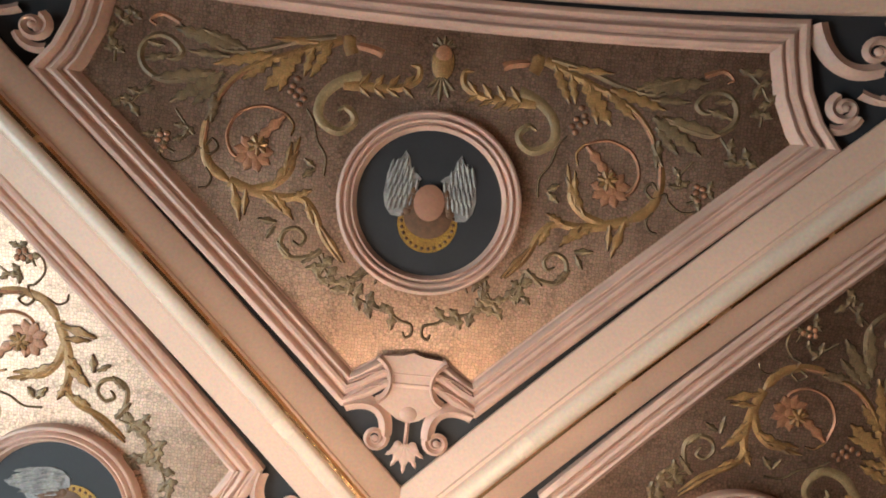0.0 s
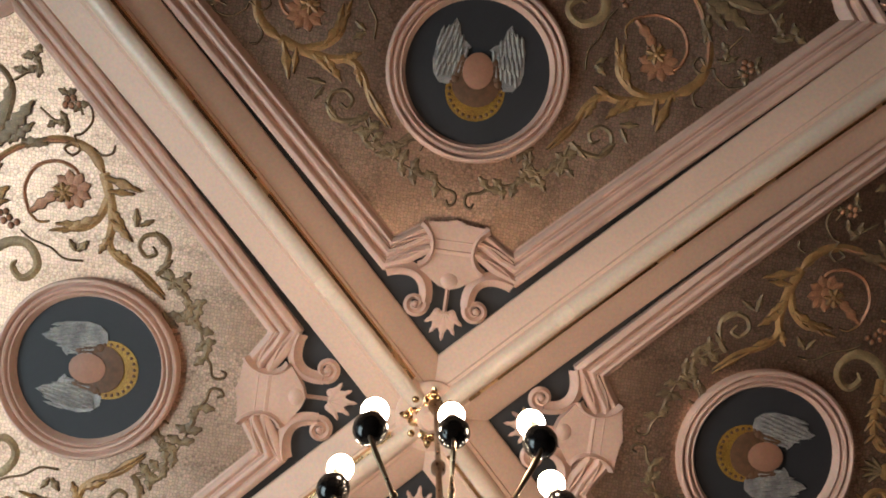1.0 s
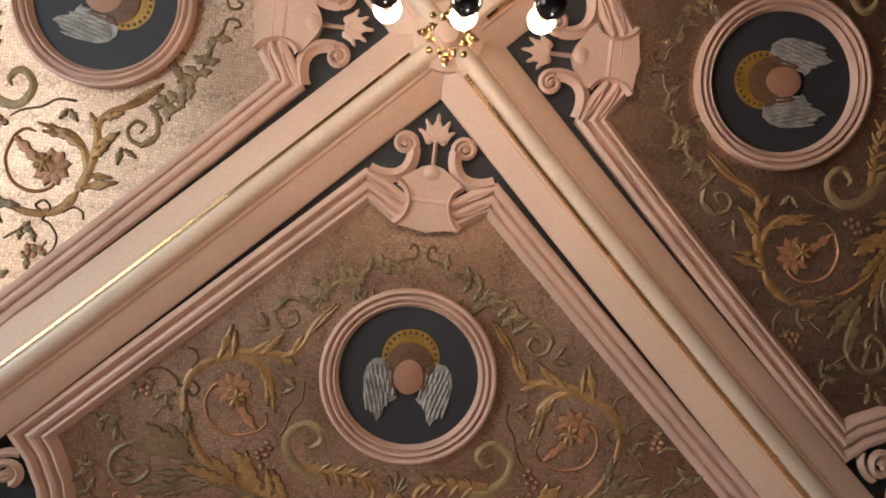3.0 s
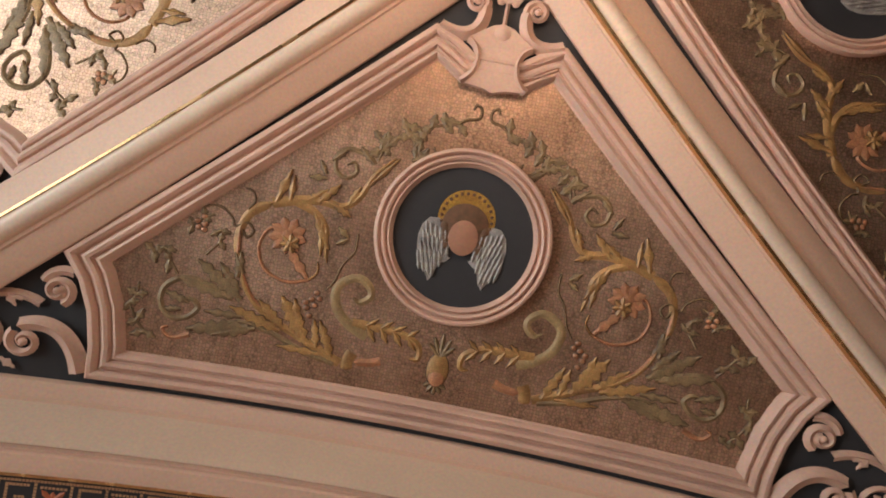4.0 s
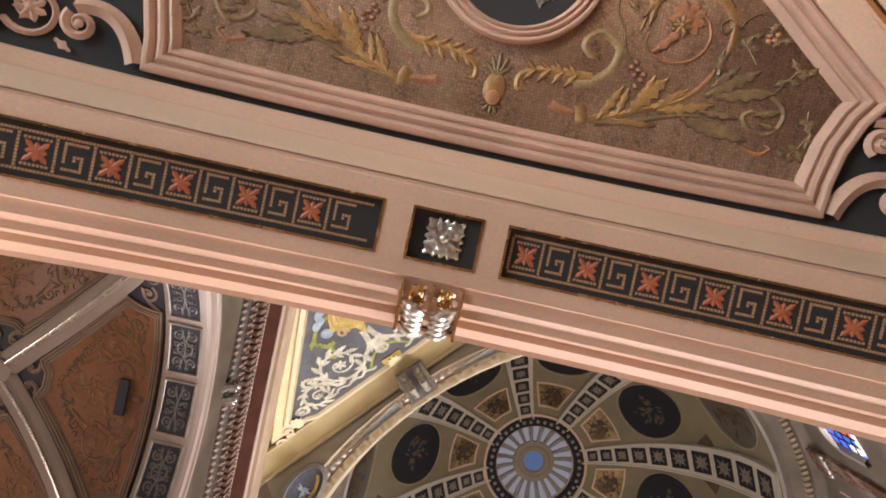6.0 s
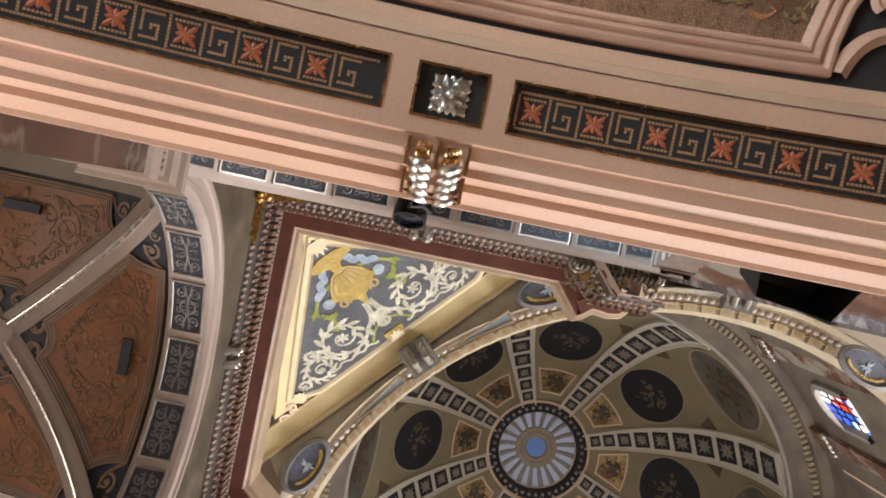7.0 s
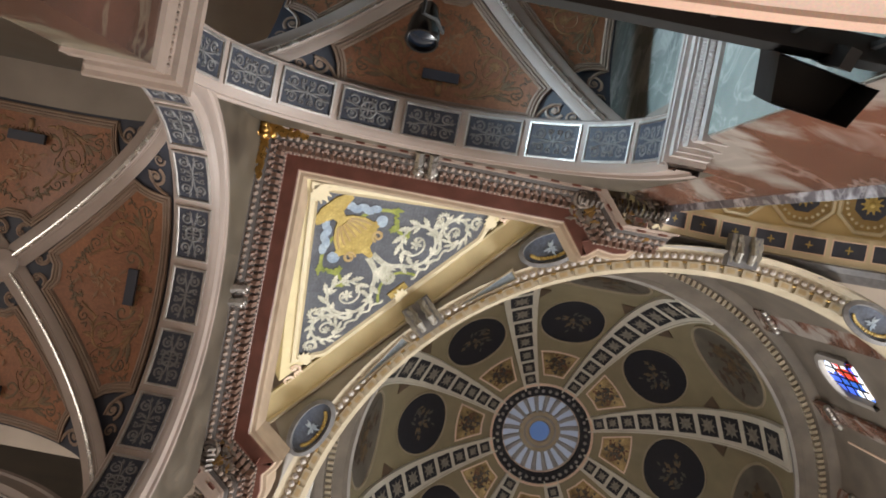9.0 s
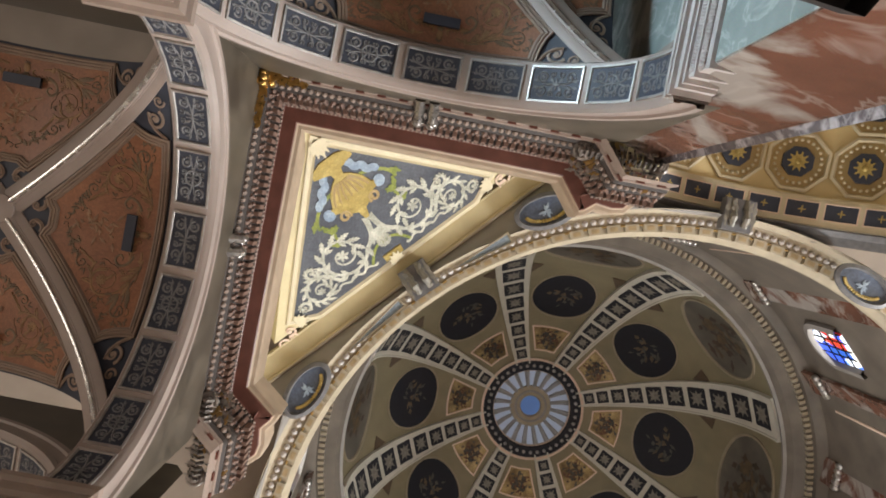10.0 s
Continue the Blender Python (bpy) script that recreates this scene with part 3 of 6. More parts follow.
        vine(g, rose, [(0.79, 2.25), (0.91, 2.28), (1.03, 2.23), (1.08, 2.12), (1.05, 2.02), (0.98, 1.99)], 0.01, 0.01)
        vine(g, gold, [(0.79, 2.25), (0.75, 2.20), (0.76, 2.14)], 0.009, 0.005)
        leaf(rose, g, 0.80, 2.24, -0.85, 0.21, 0.03, 0.012 + lift(), 3)
        flower(g, rose, 0.94, 2.03, 0.105, 9)
        flower(g, gold, 0.92, 2.07, 0.055, 7, 0.022)
        vine(g, olive, [(0.55, 1.56), (0.59, 1.52), (0.70, 1.50), (0.76, 1.55), (0.75, 1.63), (0.69, 1.66), (0.64, 1.62), (0.66, 1.57), (0.70, 1.59)], 0.016, 0.01)
        leaf(olive, g, 0.56, 1.55, -0.72, 0.11, 0.018, 0.012 + lift(), 3)
        leaf(olive, g, 0.71, 1.51, 0.79, 0.10, 0.018, 0.012 + lift(), 3)
        leaf(olive, g, 0.79, 1.68, 0.10, 0.10, 0.018, 0.012 + lift(), 2)
        leaf(olive, g, 0.80, 1.66, -1.05, 0.08, 0.014, 0.012 + lift(), 2)
        leaf(grey, g, 0.62, 1.98, -0.69, 0.08, 0.02, 0.012 + lift(), 2)
        leaf(grey, g, 0.62, 1.99, 0.59, 0.07, 0.016, 0.012 + lift(), 2)
        vine(g, olive, [(0.57, 1.95), (0.57, 2.05), (0.62, 2.13), (0.65, 2.23), (0.69, 2.29)], 0.006, 0.004)
        disc(rose, g, 0.73, 2.31, 0.016, 0.014, 0.013, 8, 0.006)
        disc(rose, g, 0.71, 2.34, 0.016, 0.014, 0.013, 8, 0.006)
        disc(rose, g, 0.75, 2.35, 0.016, 0.014, 0.013, 8, 0.006)
        disc(rose, g, 0.73, 2.38, 0.016, 0.014, 0.013, 8, 0.006)
        disc(rose, g, 0.77, 2.40, 0.016, 0.014, 0.013, 8, 0.006)
        disc(rose, g, 0.75, 2.44, 0.016, 0.014, 0.013, 8, 0.006)
        disc(rose, g, 0.78, 2.37, 0.016, 0.014, 0.013, 8, 0.006)
        disc(rose, g, 1.37, 2.05, 0.016, 0.014, 0.013, 8, 0.006)
        disc(rose, g, 1.40, 2.07, 0.016, 0.014, 0.013, 8, 0.006)
        disc(rose, g, 1.37, 2.08, 0.016, 0.014, 0.013, 8, 0.006)
        disc(rose, g, 1.41, 2.04, 0.016, 0.014, 0.013, 8, 0.006)
        disc(rose, g, 1.38, 2.01, 0.016, 0.014, 0.013, 8, 0.006)
        ivy(g, olive, [(1.34, 2.21), (1.28, 2.13), (1.29, 2.07)], rnd, 0.05)
        ivy(g, olive, [(1.46, 2.34), (1.51, 2.27), (1.55, 2.21), (1.60, 2.23)], rnd, 0.06)
        ivy(g, olive, [(1.64, 2.41), (1.64, 2.48), (1.67, 2.53), (1.62, 2.62), (1.57, 2.67)], rnd, 0.06)
        ivy(g, olive, [(1.33, 1.99), (1.38, 2.01), (1.43, 2.07)], rnd, 0.05)
        ivy(g, olive, [(0.54, 1.54), (0.52, 1.47), (0.55, 1.41)], rnd, 0.06)
        # garland round the crown end
        ivy(g, olive, bez((0.56, 1.52), (0.50, 1.38), (0.34, 1.30), (0.14, 1.25), 8), rnd, 0.072)
        ivy(g, olive, bez((0.40, 1.34), (0.36, 1.40), (0.34, 1.44), (0.30, 1.47), 4), rnd, 0.055)
        vine(g, olive, [(0.14, 1.25), (0.10, 1.22), (0.035, 1.20), (0.03, 1.15), (0.06, 1.13), (0.075, 1.16)], 0.008, 0.006)
        vine(g, olive, [(0.36, 1.42), (0.28, 1.46), (0.24, 1.44), (0.25, 1.40)], 0.007, 0.005)
    # urn on the axis
    disc(gold, f, 0, 2.61, 0.060, 0.095, 0.012, 18, 0.016)
    disc(rose, f, 0, 2.65, 0.044, 0.050, 0.02, 14, 0.012)
    for k in range(5):
        leaf(olive, f, 0, 2.54, -math.pi / 2 + (k - 2) * 0.4, 0.14 - 0.02 * abs(k - 2), 0.018, 0.011, 1)
        leaf(olive, f, 0, 2.68, math.pi / 2 + (k - 2) * 0.6, 0.07, 0.018, 0.011, 1)


def scrollwork(f, mats, parent):
    """Scrolls of the panel over a dark outline, sorted by colour."""
    dark = bmesh.new()
    LINE["grow"], LINE["sink"] = 0.0045, 0.0035
    scroll_shapes(f, dark, dark, dark, dark)
    LINE["grow"], LINE["sink"] = 0.0, 0.0
    tagged(part("outline", dark, OUTL, parent, "umber outline of the scrolls"), kind="stuff")
    gold, olive, rose, grey = (bmesh.new() for _ in range(4))
    scroll_shapes(f, gold, olive, rose, grey)
    for nm, b, m, lab in (("golden_scroll", gold, mats[0], "golden acanthus scroll"), ("leaf_scroll", olive, mats[1], "olive ivy and leaves"),
                          ("flower_scroll", rose, mats[2], "rose coloured flowers and fruit"), ("volute_scroll", grey, mats[3], "grey green volutes")):
        tagged(part(nm, b, m, parent, lab), kind="stuff")


def stucco_scroll(f, bm, pts, w, h, crown):
    ribbon(pts, w, f, h, bm, crown)


panel = thing("mosaic_panel", "gold-ground mosaic vault panel with moulded stucco frame and round head medallion", "mosaic panel",
              pose(BX, BY, BZ, 0, 0, 0), "mosaic panels of the low vault")
part("ground", web_ground(web), NAVY, panel, "navy painted ground")
part("field", mosaic_field(web), FIELD, panel, "gold glass tesserae")
part("frame", sweep(OUTER, ROLLS, web, closed=True), FRAME, panel, "rose stucco moulding")
scrollwork(web, (LEAFG, LEAF, ROSE, GREYB), panel)
MV = 1.86
ring_part = part("medallion_ring", sweep(circle(0, MV, 0.49), [(o * 0.62, h) for o, h in ROLLS], web, closed=True, step=1), FRAME, panel)
bm = bmesh.new()
disc(bm, web, 0, MV, 0.392, 0.392, 0.010, 48)
part("medallion_disc", bm, NAVY, panel, "dark navy disc")
# plain winged head of the medallion
bm = bmesh.new()
disc(bm, web, 0, MV - 0.105, 0.160, 0.160, 0.014, 40)
part("halo", bm, HALO, panel, "gold mosaic halo")
bm = bmesh.new()
for k in range(26):
    t = k * math.tau / 26
    disc(bm, web, 0.139 * math.cos(t), MV - 0.105 + 0.139 * math.sin(t), 0.010, 0.010, 0.016, 8, 0.005)
tagged(part("halo_dot", bm, HAIR, panel, "umber dots round the halo"), kind="stuff")
bm = bmesh.new()
disc(bm, web, 0, MV - 0.068, 0.130, 0.122, 0.019, 28, 0.012)
for s in (1, -1):
    for k in range(5):
        disc(bm, web, s * (0.112 - 0.006 * k), MV - 0.05 + 0.026 * k, 0.026, 0.026, 0.020 + 0.001 * k, 12, 0.008)
part("hair", bm, HAIR, panel, "umber curls")
bm = bmesh.new()
disc(bm, web, 0, MV + 0.002, 0.082, 0.098, 0.034, 28, 0.010)
part("head_shape", bm, SKIN, panel)
WINGO = [(0.085, 0.02), (0.105, -0.05), (0.15, -0.085), (0.20, -0.08), (0.235, -0.035), (0.248, 0.03), (0.24, 0.10), (0.215, 0.165), (0.175, 0.215), (0.15, 0.27), (0.125, 0.235),
         (0.115, 0.19), (0.10, 0.16), (0.075, 0.15), (0.05, 0.125), (0.085, 0.10)]
for s in (1, -1):
    bm = bmesh.new()
    g = lambda u, v, h, s=s: web(s * u, MV + v, h)
    wing = part("wing", plate(WINGO, g, 0.008, 0.016), WING, panel, "pearl grey feathered wing")
    for r in range(4):
        for k in range(7 - r):
            x, y = 0.215 - 0.028 * k + 0.006 * r, -0.055 + 0.055 * r + 0.008 * k
            leaf(bm, g, max(0.075, x), y, math.pi / 2 + 0.22 - 0.02 * k, 0.075 + 0.012 * r, 0.016, 0.019 + 0.0012 * (4 - r) + 0.0004 * k, 1)
    for k in range(4):
        ribbon(bez((0.225 - 0.03 * k, 0.08), (0.22 - 0.03 * k, 0.14), (0.19 - 0.02 * k, 0.19), (0.150 - 0.008 * k, 0.255 - 0.025 * k), 8), lambda t: 0.014 * (1 - 0.7 * t), g, 0.018 + 0.001 * k, bm, 0.005)
    tagged(part("feather", bm, WING, wing, "pearl grey feathers"), kind="stuff")
# cartouche at the crown end
bm = bmesh.new()
for s in (1, -1):
    g = lambda u, v, h, s=s: web(s * u, v, h)
    stucco_scroll(g, bm, bez((0.345, 0.75), (0.22, 0.80), (0.10, 0.76), (0.115, 0.60), 14), lambda t: 0.042 - 0.006 * t, 0.040, 0.035)
    ribbon(spiral(0.165, 0.585, 0.062, 0.014, 2.9, 1.6, 26), lambda t: 0.020 * (1 - 0.5 * t), g, 0.045, bm, 0.016)
    disc(bm, g, 0.165, 0.585, 0.018, 0.018, 0.055, 12, 0.014)
    ribbon(bez((0.175, 0.79), (0.085, 0.82), (0.085, 0.97), (0.18, 1.025), 14), lambda t: 0.020 + 0.008 * abs(t - 0.5), g, 0.055, bm, 0.030)
    ribbon(bez((0.33, 0.79), (0.27, 0.84), (0.22, 0.87), (0.15, 0.875), 8), 0.018, g, 0.045, bm, 0.022)
    ribbon(bez((0.33, 0.87), (0.27, 0.91), (0.22, 0.945), (0.15, 0.95), 8), 0.018, g, 0.040, bm, 0.022)
    ribbon(bez((0.30, 0.80), (0.26, 0.84), (0.2, 0.88), (0.12, 0.9), 8), 0.03, g, 0.03, bm, 0.02)
plate([(-0.16, 0.77), (-0.06, 0.70), (0, 0.68), (0.06, 0.70), (0.16, 0.77), (0.105, 0.85), (0.10, 0.93), (0.17, 1.03), (0.06, 1.04), (0, 1.06), (-0.06, 1.04), (-0.17, 1.03), (-0.10, 0.93), (-0.105, 0.85)], web, 0.0, 0.060, bm)
disc(bm, web, 0, 0.73, 0.05, 0.045, 0.058, 20, 0.018)
part("cartouche", bm, FRAME, panel, "rose stucco cartouche with volutes")
bm = bmesh.new()
for k in range(5):
    a = -math.pi / 2 + (k - 2) * 0.52
    leaf(bm, lambda u, v, h: web(u, v, h + 0.02), 0, 0.555, a, 0.155 - 0.018 * abs(k - 2), 0.030, 0.018, 2)
ribbon([(0, 0.68), (0, 0.62), (0, 0.54)], 0.012, web, 0.02, bm, 0.015)
disc(bm, web, 0.04, 0.545, 0.025, 0.03, 0.03, 12, 0.014), disc(bm, web, -0.04, 0.545, 0.025, 0.03, 0.03, 12, 0.014)
part("palmette", bm, FRAME, panel, "rose stucco palmette")
# scrolled corner brackets
for s in (1, -1):
    bm = bmesh.new()
    g = lambda u, v, h, s=s: web(s * u, v, h)
    stucco_scroll(g, bm, bez((1.83, 2.93), (1.88, 2.74), (2.0, 2.66), (2.13, 2.72), 12), lambda t: 0.05 - 0.012 * t, 0.035, 0.035)
    ribbon(spiral(2.10, 2.80, 0.075, 0.016, -0.8, 1.35, 22), lambda t: 0.024 * (1 - 0.4 * t), g, 0.04, bm, 0.02)
    disc(bm, g, 2.10, 2.80, 0.022, 0.022, 0.05, 12, 0.016)
    ribbon(spiral(1.99, 2.52, 0.07, 0.015, 2.0, 1.4, 22), lambda t: 0.024 * (1 - 0.4 * t), g, 0.04, bm, 0.02)
    disc(bm, g, 1.99, 2.52, 0.02, 0.02, 0.05, 12, 0.016)
    ribbon(bez((1.93, 2.42), (1.98, 2.40), (2.04, 2.42), (2.06, 2.48), 6), 0.026, g, 0.035, bm, 0.02)
    part("corner_bracket", bm, FRAME, panel, "rose stucco scroll bracket")
    bm = bmesh.new()
    ribbon(bez((2.06, 2.60), (2.20, 2.52), (2.34, 2.58), (2.46, 2.72), 12), lambda t: 0.026 - 0.008 * t, g, 0.02, bm, 0.018)
    ribbon(spiral(2.32, 2.78, 0.135, 0.03, 0.6, 1.3, 26), lambda t: 0.018 - 0.006 * t, g, 0.02, bm, 0.016)
    flower(lambda u, v, h: g(u, v, h * 2), bm, 2.32, 2.78, 0.075, 7, 0.014)
    for a, x, y in ((0.4, 2.12, 2.56), (2.2, 2.22, 2.56), (-0.6, 2.46, 2.74), (1.2, 2.44, 2.86), (2.6, 2.20, 2.9), (0.9, 2.52, 2.78)):
        leaf(bm, g, x, y, a, 0.09, 0.024, 0.024, 2)
    ribbon(bez((2.46, 2.72), (2.58, 2.80), (2.66, 2.78), (2.76, 2.86), 8), 0.016, g, 0.02, bm, 0.014)
    part("corner_scroll", bm, FRAME, panel, "rose stucco leaf scroll with a flower")
for k in (1, 2, 3):
    copy_thing(panel, pose(BX, BY, BZ, 0, 0, 90 * k))

RIB = [(-0.225, 0.0), (-0.225, 0.022), (-0.215, 0.034), (-0.085, 0.075), (-0.08, 0.088), (-0.062, 0.090), (-0.055, 0.108), (-0.02, 0.130), (0.02, 0.130), (0.055, 0.108),
       (0.062, 0.090), (0.08, 0.088), (0.085, 0.075), (0.215, 0.034), (0.225, 0.022), (0.225, 0.0)]


def rib_map(u, v, h):
    """u across the rib, v outwards in plan."""
    d = max(0.0, v) / math.sqrt(2)
    return (u, v, -d * d / (2 * VR) - h)


rib = thing("vault_rib", "pink plaster diagonal rib with a gilded centre line", "vault rib", pose(BX, BY, BZ, 0, 0, -45), "ribs of the low vault")
part("moulding", sweep([(0, 0.0), (0, 4.3)], RIB, rib_map, step=0.15), PINK, rib)
part("roll", sweep([(0.0, 0.10), (0.0, 4.3)], [(-0.056, 0.10), (-0.048, 0.120), (-0.02, 0.138), (0.02, 0.138), (0.036, 0.128), (0.044, 0.11)], rib_map, step=0.15), SATIN, rib, "glossy cream roll")
part("gilt_line", sweep([(0.0, 0.22), (0.0, 4.3)], [(0.042, 0.11), (0.045, 0.126), (0.060, 0.120), (0.068, 0.085)], rib_map, step=0.15), GOLD, rib, "worn gilt line")
for k in (1, 2, 3):
    copy_thing(rib, pose(BX, BY, BZ, 0, 0, -45 + 90 * k))

boss = thing("ceiling_boss", "gilded leaf rosette at the crown of the vault above the chandelier", "ceiling boss", pose(BX, BY, BZ - 0.10))
bm = bmesh.new()
for k in range(8):
    leaf(bm, flat(), 0, 0, k * math.tau / 8, 0.17, 0.055, 0.02, 3)
    leaf(bm, flat(), 0, 0, (k + 0.5) * math.tau / 8, 0.12, 0.04, 0.045, 2)
    c, s = math.cos(k * math.tau / 8), math.sin(k * math.tau / 8)
    ball(0.13 * c, 0.13 * s, -0.03, 0.022, bm)
part("leaves", bm, GOLD, boss)
part("cup", lathe([(0.19, 0.03), (0.19, 0.0), (0.17, -0.01), (0.10, -0.015), (0.075, -0.05), (0.05, -0.085), (0.0, -0.09)], 32), PINK, boss)

# ---- wall arches of the low bay ----
ARCH = [(2.985, 0.0), (2.985, 0.03), (2.995, 0.045), (3.07, 0.06), (3.075, 0.085), (3.09, 0.10), (3.11, 0.15), (3.15, 0.26), (3.19, 0.34), (3.21, 0.38), (3.23, 0.38), (3.23, 0.42), (3.24, 0.43),
        (3.33, 0.43), (3.33, 0.385), (3.60, 0.385), (3.60, 0.43), (3.68, 0.43), (3.69, 0.40), (3.72, 0.385), (3.76, 0.39), (3.775, 0.36), (3.80, 0.33), (3.84, 0.33),
        (3.85, 0.28), (3.87, 0.21), (3.91, 0.21), (3.93, 0.17), (3.97, 0.10), (4.0, 0.09), (4.0, 0.02), (4.0, -0.05), (2.985, -0.05)]
GAPS = [(-0.42, -0.28), (0.08, 0.20)]


def arc(u, v, h):
    return (u, v, -u * u / (2 * VR) - h)


def bar(bm, u0, u1, v0, v1, h0, h1):
    """A block on the arch that follows its bend."""
    n = max(1, int((u1 - u0) / 0.2))
    rows = []
    for i in range(n + 1):
        u = u0 + (u1 - u0) * i / n
        rows.append([bm.verts.new(arc(u, v, h)) for v, h in ((v0, h0), (v0, h1), (v1, h1), (v1, h0))])
    for a, b in zip(rows, rows[1:]):
        for j in range(4):
            bm.faces.new((a[j], a[(j + 1) % 4], b[(j + 1) % 4], b[j]))
    bm.faces.new(rows[0]), bm.faces.new(rows[-1])


def key_frame(bm, u0, u1):
    w = 0.012
    bar(bm, u0, u1, 3.33, 3.33 + w, 0.385, 0.437), bar(bm, u0, u1, 3.60 - w, 3.60, 0.385, 0.437)
    bar(bm, u0, u0 + w, 3.33 + w, 3.60 - w, 0.385, 0.437), bar(bm, u1 - w, u1, 3.33 + w, 3.60 - w, 0.385, 0.437)


def dot(bm, u, v, s=0.0064):
    vs = [bm.verts.new(arc(u + a * s, v + b * s, 0.3915)) for a, b in ((-1, -1), (1, -1), (1, 1), (-1, 1))]
    bm.faces.new(vs)


def key_band(th, u0, u1, first):
    """Inset band of dotted meanders and four-petalled flowers."""
    d = bmesh.new()
    bar(d, u0, u1, 3.33, 3.60, 0.37, 0.3885)
    part("band_ground", d, NAVY, th, "dark inset band")
    g = bmesh.new()
    key_frame(g, u0, u1)
    part("band_frame", g, GOLD, th, "gilt bead")
    o, r = bmesh.new(), bmesh.new()
    lo, hi, p = 3.375, 3.555, 0.0155
    n = int((u1 - u0 - 0.08) / p)
    for i in range(n):
        u = u0 + 0.04 + (i + 0.5) * p
        dot(o, u, lo), dot(o, u, hi)
    k, x, e = 0, u0 + 0.04, 0.014
    while x + 0.155 < u1:
        c = x + 0.0775
        for i in range(10):
            dot(o, x, lo + (i + 1) * 0.0163)
        if (k + first) % 2 == 0:
            for q in range(8):
                a = q * math.pi / 4
                leaf(r, lambda u, v, h: arc(u, v, h), c, 3.465, a, 0.070 if q % 2 else 0.046, 0.022, 0.391, 1)
            for q in range(-3, 4):
                dot(o, c + q * p * 1.1, 3.465 - 0.062), dot(o, c + q * p * 1.1, 3.465 + 0.062)
        else:
            for i in range(6):
                dot(o, c - 0.042, lo + 0.03 + i * p), dot(o, c - 0.042 + i * 0.0145, hi - 0.038) if i < 6 else None
            for i in range(5):
                dot(o, c + 0.031, hi - 0.038 - i * p)
            dot(o, c + 0.016, hi - 0.038 - 4 * p), dot(o, c, hi - 0.038 - 4 * p), dot(o, c, hi - 0.038 - 3 * p)
            for i in range(7):
                dot(o, c - 0.042 + i * p * 0.95, lo + 0.022)
        x += 0.155
        k += 1
    tagged(part("key_pattern", o, TESS, th, "orange dotted meander", smooth=False), kind="stuff")
    tagged(part("key_flower", r, TESSR, th, "red four-petalled flowers"), kind="stuff")


def low_arch(rot, rich):
    th = thing("wall_arch", "broad pink plaster arch with moulded edges and inset dark key bands", "arch", pose(BX, BY, BZ, 0, 0, rot), "arches of the low vault")
    bm = bmesh.new()
    us = [-4.3 + 8.6 * i / 48 for i in range(49)]
    rows = [[bm.verts.new(arc(u, v, h)) for v, h in ARCH] for u in us]
    for a, b in zip(rows, rows[1:]):
        for j in range(len(ARCH) - 1):
            bm.faces.new((a[j], a[j + 1], b[j + 1], b[j]))
    part("arch_body", bm, PINK, th)
    for a, b in GAPS:
        bm = bmesh.new()
        bar(bm, a, b, 3.33, 3.60, 0.37, 0.43)
        part("panel_rail", bm, PINK, th)
    cr = bmesh.new()
    sweep([(-4.3, 0), (4.3, 0)], [(3.085, 0.098), (3.105, 0.155), (3.145, 0.265), (3.185, 0.345), (3.205, 0.385)], lambda u, v, h: arc(u, v, h + 0.004), step=0.2, bm=cr)
    part("cove", cr, CREAM, th, "cream cove")
    if rich:
        key_band(th, 0.20, 3.3, 0)
        key_band(th, -3.52, -0.42, 1)
        g = bmesh.new()
        key_frame(g, -0.28, 0.08)
        part("rosette_frame", g, GOLD, th, "gilt bead")
        d = bmesh.new()
        bar(d, -0.28, 0.08, 3.33, 3.60, 0.37, 0.388)
        part("rosette_ground", d, NAVY, th)
        r = bmesh.new()
        for k in range(8):
            leaf(r, arc, -0.10, 3.465, k * math.tau / 8, 0.130 if k % 2 else 0.100, 0.050, 0.398, 4)
            leaf(r, arc, -0.10, 3.465, (k + 0.5) * math.tau / 8, 0.108, 0.030, 0.404, 3)
            leaf(r, arc, -0.10, 3.465, (k + 0.5) * math.tau / 8, 0.078, 0.026, 0.415, 2)
        disc(r, arc, -0.10, 3.465, 0.022, 0.022, 0.425, 12, 0.014)
        part("rosette", r, SILVER, th, "silvered square leaf rosette")
    return th


south_arch = low_arch(0, True)
for rot in (90, 180, 270):
    low_arch(rot, False)

# carved key block on the arch's outer edge
keyb = thing("carved_bracket", "silvered and gilt double-scroll bracket on the arch edge", "bracket", pose(BX - 0.10, BY + 3.70, BZ - 0.40))
g = bmesh.new()
for s in (-1, 1):
    for k in range(5):
        x = s * 0.072 + s * 0.014 * (k - 2)
        tube([(x, 0.02 + 0.012 * j, -0.035 + 0.012 * math.sin(j * 1.3 + k)) for j in range(8)], 0.011, 6, g)
part("reeds", g, GOLD, keyb, "gilt reeding")
g = bmesh.new()
for s in (-1, 1):
    for k in range(5):
        c = Vector((s * 0.075, 0.13 + 0.037 * k, -0.045 + 0.075 * k))
        tube([c + Vector((s * (0.055 - 0.11 * j / 7), -0.02 + 0.045 * j / 7, 0.028 - 0.055 * math.sin(j / 7 * math.pi))) for j in range(8)],
             lambda t: 0.010 + 0.020 * math.sin(t * math.pi), 8, g)
part("leaves", g, SILVER, keyb, "silver leaf scrolls")
g = bmesh.new()
